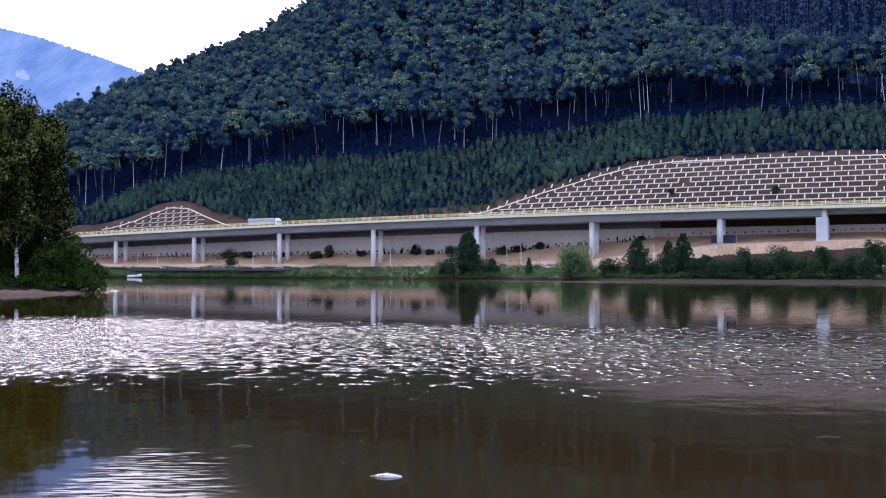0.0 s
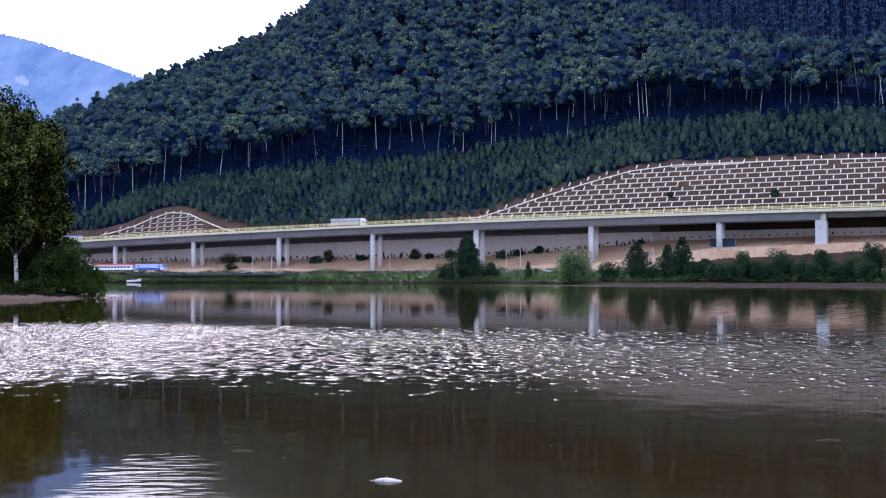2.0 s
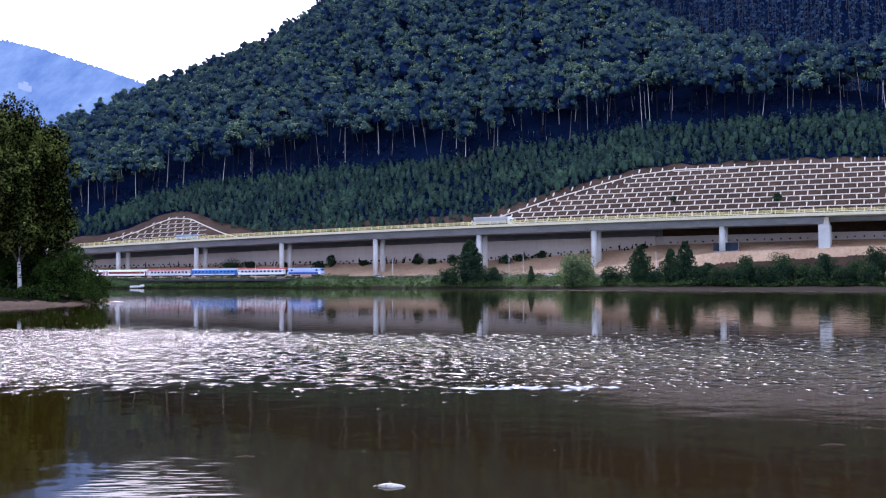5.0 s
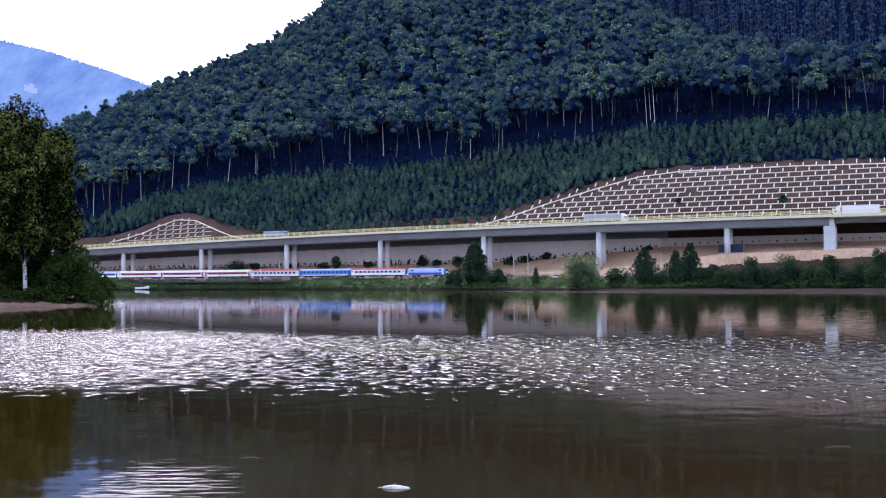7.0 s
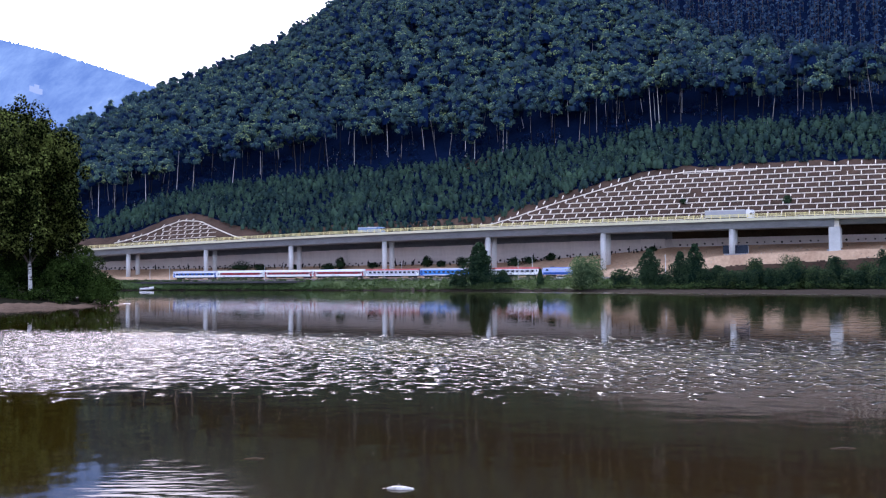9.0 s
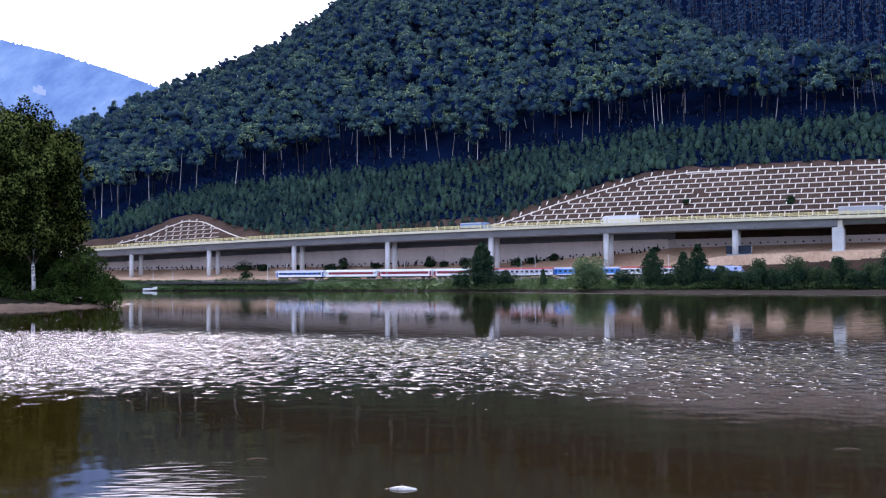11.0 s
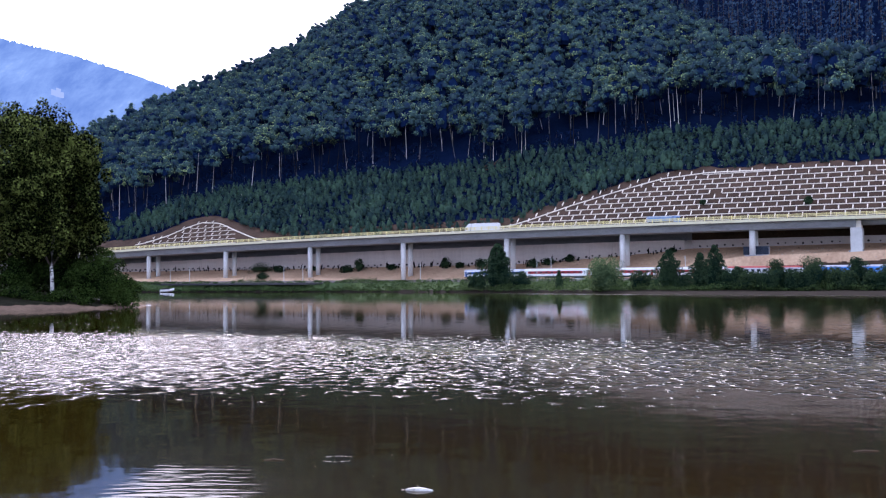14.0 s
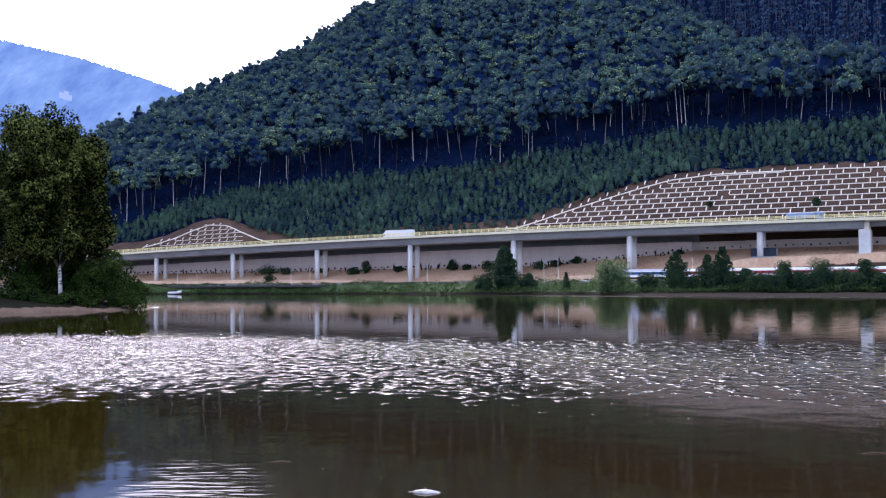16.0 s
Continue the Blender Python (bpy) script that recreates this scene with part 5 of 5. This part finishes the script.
def bits():
    """Small pale flecks of foam and leaves that float here and there."""
    for px, py in ((610, 548), (669, 555), (802, 559), (607, 817), (505, 800), (744, 700), (975, 780), (640, 780), (1215, 690)):
        y = EYE * 1700 / (py - 482)
        bm = bmesh.new()
        r = y * 0.0005
        bmesh.ops.create_icosphere(bm, subdivisions=1, radius=r, matrix=Matrix.Diagonal((1.3, 1.0, 0.6, 1)))
        ob = part("foam_fleck", bm, FISH)
        ob.matrix_world = pose(U(px) * y, y, 0.0)
        tagged(ob, "small white fleck of foam on the water", "foam", "foam flecks")


bits()


def shoal():
    """Glint on the water off the end of the spit, made as a thin white disc."""
    bm = bmesh.new()
    bmesh.ops.create_uvsphere(bm, u_segments=24, v_segments=8, radius=1.0, matrix=Matrix.Diagonal((1.3, 0.5, 0.025, 1)))
    y = EYE * 1700 / (515 - 482)
    ob = part("shoal", bm, BOAT)
    ob.matrix_world = pose(U(197) * y, y, 0.0)
    tagged(ob, "glint on the water off the sandy spit, made as a thin pale disc", "shoal", kind="structure")


shoal()

# machine parked by a column
mx, my = plan(s_of(U(1281), 3.4), 3.4)
SITE_GREY = material("dark_container_paint", (0.02, 0.028, 0.045), (0.05, 0.06, 0.085), 0.6, 0.6)
cabin = tagged(empty("site_container"), "dark blue site container beside a column", "container")
bm = bmesh.new()
box(bm, -4.6, 4.6, -1.2, 1.2, 0.1, 3.2, 0.05)
part("body", bm, SITE_GREY, cabin)
bm = bmesh.new()
for i in range(21):
    box(bm, -4.4 + i * 0.42, -4.24 + i * 0.42, -1.24, -1.2, 0.3, 3.0)
part("ribs", bm, SITE_GREY, cabin)
bm = bmesh.new()
box(bm, 4.6, 4.64, -1.0, 1.0, 0.3, 3.0, 0.01)
part("door", bm, LILAC, cabin)
cabin.matrix_world = at(s_of(U(1281), 3.4), 3.4, ground(mx, my) - 0.1)

# cabinet and lamp at the viaduct's far end
sx = s_of(U(104), 12)
ob = tagged(empty("signal_cabinet"), "small pale roadside cabinet with a mast", "cabinet")
bm = bmesh.new()
box(bm, -1.2, 1.2, -1, 1, 0, 2.8, 0.08)
part("body", bm, PALE, ob)
bm = bmesh.new()
tube(bm, (0.5, 0, 2.8), (0.5, 0, 5.2), 0.12, 0.1, 8)
part("mast", bm, PALE, ob)
ob.matrix_world = at(sx, 13, float(road_z(sx)))
for px in (748, 816, 851):
    s = s_of(U(px), 14)
    bm = bmesh.new()
    tube(bm, (0, 0, 0), (0, 0, 3.6), 0.12, 0.12, 8)
    box(bm, -0.5, 0.5, -0.1, 0.1, 2.9, 3.5)
    ob = part("marker_post", bm, PALE)
    ob.matrix_world = at(s, 14.2, float(road_z(s)))
    tagged(ob, "pale marker post at the edge of the viaduct", "post", "marker posts")


def gust(half, count, seed):
    """Short steep ripples, thrown up where a gust strikes the calm water."""
    ob = tagged(empty("ripple_patch"), "streak of bright broken ripples on the lake", "ripples", "gust ripples")
    rg = random.Random(seed)
    bm = bmesh.new()
    for i in range(count):
        t = rg.uniform(-1, 1)
        x, y = t * half, rg.gauss(0, 0.24) * (1.15 - abs(t))
        ln, wd, hh = rg.uniform(0.06, 0.24), rg.uniform(0.03, 0.06), rg.uniform(0.010, 0.030)
        vs = [bm.verts.new(p) for p in ((x - ln, y, 0), (x, y - wd, 0), (x + ln, y, 0), (x, y + wd, 0), (x, y, hh))]
        for a, b in ((0, 1), (1, 2), (2, 3), (3, 0)):
            bm.faces.new((vs[a], vs[b], vs[4]))
    part("crests", bm, GLINT, ob)
    return ob


# pale crest colour stands in for the sky's glint on the ripples
GLINT = material("broken_water", (0.45, 0.46, 0.48), (0.8, 0.8, 0.82), 3, 0.15)
gusts = [(gust(0.95, 60, 4), 868, 1.9), (gust(1.35, 60, 5), 985, 2.5)]


def brush():
    """Fallen stems on a bare patch at the edge of the wood."""
    u0 = U(802)
    ob = tagged(empty("brushwood_pile"), "fallen brown trunks on a bare patch below the wood", "brushwood")
    rg = random.Random(9)
    for i in range(16):
        u = u0 + rg.uniform(-0.008, 0.022)
        y = depth_at(u, profile(u)[2]) - rg.uniform(1, 9)
        x = u * y
        z = ground(x, y) + 1.2
        bm = bmesh.new()
        ln, an = rg.uniform(4, 9), rg.uniform(-0.5, 0.9)
        tube(bm, (x, y, z), (x + ln * math.cos(an), y + rg.uniform(-1, 1), z + ln * math.sin(an) * 0.6 + 1.5), 0.28, 0.1, 6)
        part("stem", bm, SLOPE_SOIL, ob)


brush()


def splash_ring(radius, count, seed):
    """A broken ring of low crests where a fish has touched the surface."""
    ob = tagged(empty("fish_ring"), "thin broken ring of ripples on calm water", "ripples", "fish rings")
    rg = random.Random(seed)
    bm = bmesh.new()
    for i in range(count):
        a = i * 2 * math.pi / count + rg.uniform(-0.1, 0.1)
        if abs(math.cos(a)) > 0.9:
            continue
        c, w, ln, hh = Vector((math.cos(a) * radius, math.sin(a) * radius, 0)), 0.006, radius * 3.4 / count, rg.uniform(0.002, 0.005)
        t, o = Vector((-math.sin(a), math.cos(a), 0)) * ln, Vector((math.cos(a), math.sin(a), 0)) * w
        vs = [bm.verts.new(p) for p in (c - t, c - o, c + t, c + o, c + Vector((0, 0, hh)))]
        for p, q in ((0, 1), (1, 2), (2, 3), (3, 0)):
            bm.faces.new((vs[p], vs[q], vs[4]))
    part("crests", bm, GLINT, ob)
    return ob


rings = [(splash_ring(0.06, 7, 1), 12.7, 13.4), (splash_ring(0.17, 12, 2), 13.2, 13.9), (splash_ring(0.24, 30, 3), 13.7, 14.5)]


def stones():
    """Loose stones and spoil on the bare bench under the viaduct."""
    rg = np.random.default_rng(3)
    vs, qs = [], []
    cube = np.array([(-1, -1, -1), (1, -1, -1), (1, 1, -1), (-1, 1, -1), (-0.7, -0.7, 0.6), (0.7, -0.6, 0.8), (0.6, 0.7, 0.5), (-0.6, 0.6, 0.7)])
    faces = np.array([(0, 3, 2, 1), (4, 5, 6, 7), (0, 1, 5, 4), (1, 2, 6, 5), (2, 3, 7, 6), (3, 0, 4, 7)])
    for i in range(420):
        s, d = rg.uniform(60, 215), rg.uniform(-4, 17)
        x, y = plan(s, d)
        r = rg.uniform(0.07, 0.22) * (1 if rg.uniform() < 0.9 else 2.0)
        a = rg.uniform(0, 6.28)
        m = np.array([(math.cos(a), -math.sin(a), 0), (math.sin(a), math.cos(a), 0), (0, 0, 1)])
        vs.append((cube * rg.uniform(0.6, 1.3, (8, 3)) * r) @ m.T + np.array((x, y, ground(x, y) + r * 0.3)))
        qs.append(faces + 8 * i)
    ob = quick_mesh("loose_stones", np.concatenate(vs), np.concatenate(qs), [SPOIL])
    tagged(ob, "pale stones and clods lying on the bare earth", "stones", kind="stuff")


SPOIL = material("pale_spoil", (0.24, 0.17, 0.12), (0.55, 0.44, 0.35), 0.2, 0.95, island=0.8)
stones()


def motions():
    walk(lake, [(0.0, pose(0, 0, 0)), (16.0, pose(-4.0, -8.0, 0))])
    # the train runs at 29.1 m/s, its nose at s = -166.2 at the start
    for t_car, back in [(loco, 9.6)] + [(c, 19.5 + 13.35 + i * 26.7) for i, c in enumerate(coaches)]:
        walk(t_car, [(t, at(-166.2 + 29.1 * t - back, TRACK, RAIL_Z)) for t in (0.0, 8.0, 16.0)])
    times = [2.0 * i for i in range(9)]
    walk(truck_a, [(t, at(-49.6 + 22.95 * t, 0.5, float(road_z(-49.6 + 22.95 * t - 8)))) for t in times])
    walk(truck_b, [(t, at(-222 + 24.58 * t, 1.0, float(road_z(-222 + 24.58 * t - 6)))) for t in times])
    walk(truck_c, [(t, at(345.2 - 22.76 * t, 9.5, float(road_z(345.2 - 22.76 * t + 8))) @ pose(0, 0, 0, 0, 0, 180)) for t in times])
    walk(car_a, [(t, at(-103.7 + 22.84 * t, LANE + 1.2, 4.04)) for t in (0.0, 8.0, 16.0)])
    y = EYE * 1700 / (670 - 482)
    for patch, px, t0 in gusts:
        heave = [(0.0, -0.2), (t0, -0.2), (t0 + 0.4, -0.01), (t0 + 0.9, 0.0), (4.3, 0.0), (5.6, -0.04), (6.3, -0.2), (16.0, -0.2)]
        walk(patch, [(t, pose(U(px) * y, y, z)) for t, z in heave])
    for ring, t0, t1 in rings:
        rise_fall = [(0.0, -0.1), (t0 - 0.2, -0.1), (t0, 0.0), (t1, 0.0), (t1 + 0.2, -0.1), (16.0, -0.1)]
        walk(ring, [(t, pose(-2.05, 14.5, z)) for t, z in rise_fall])


motions()
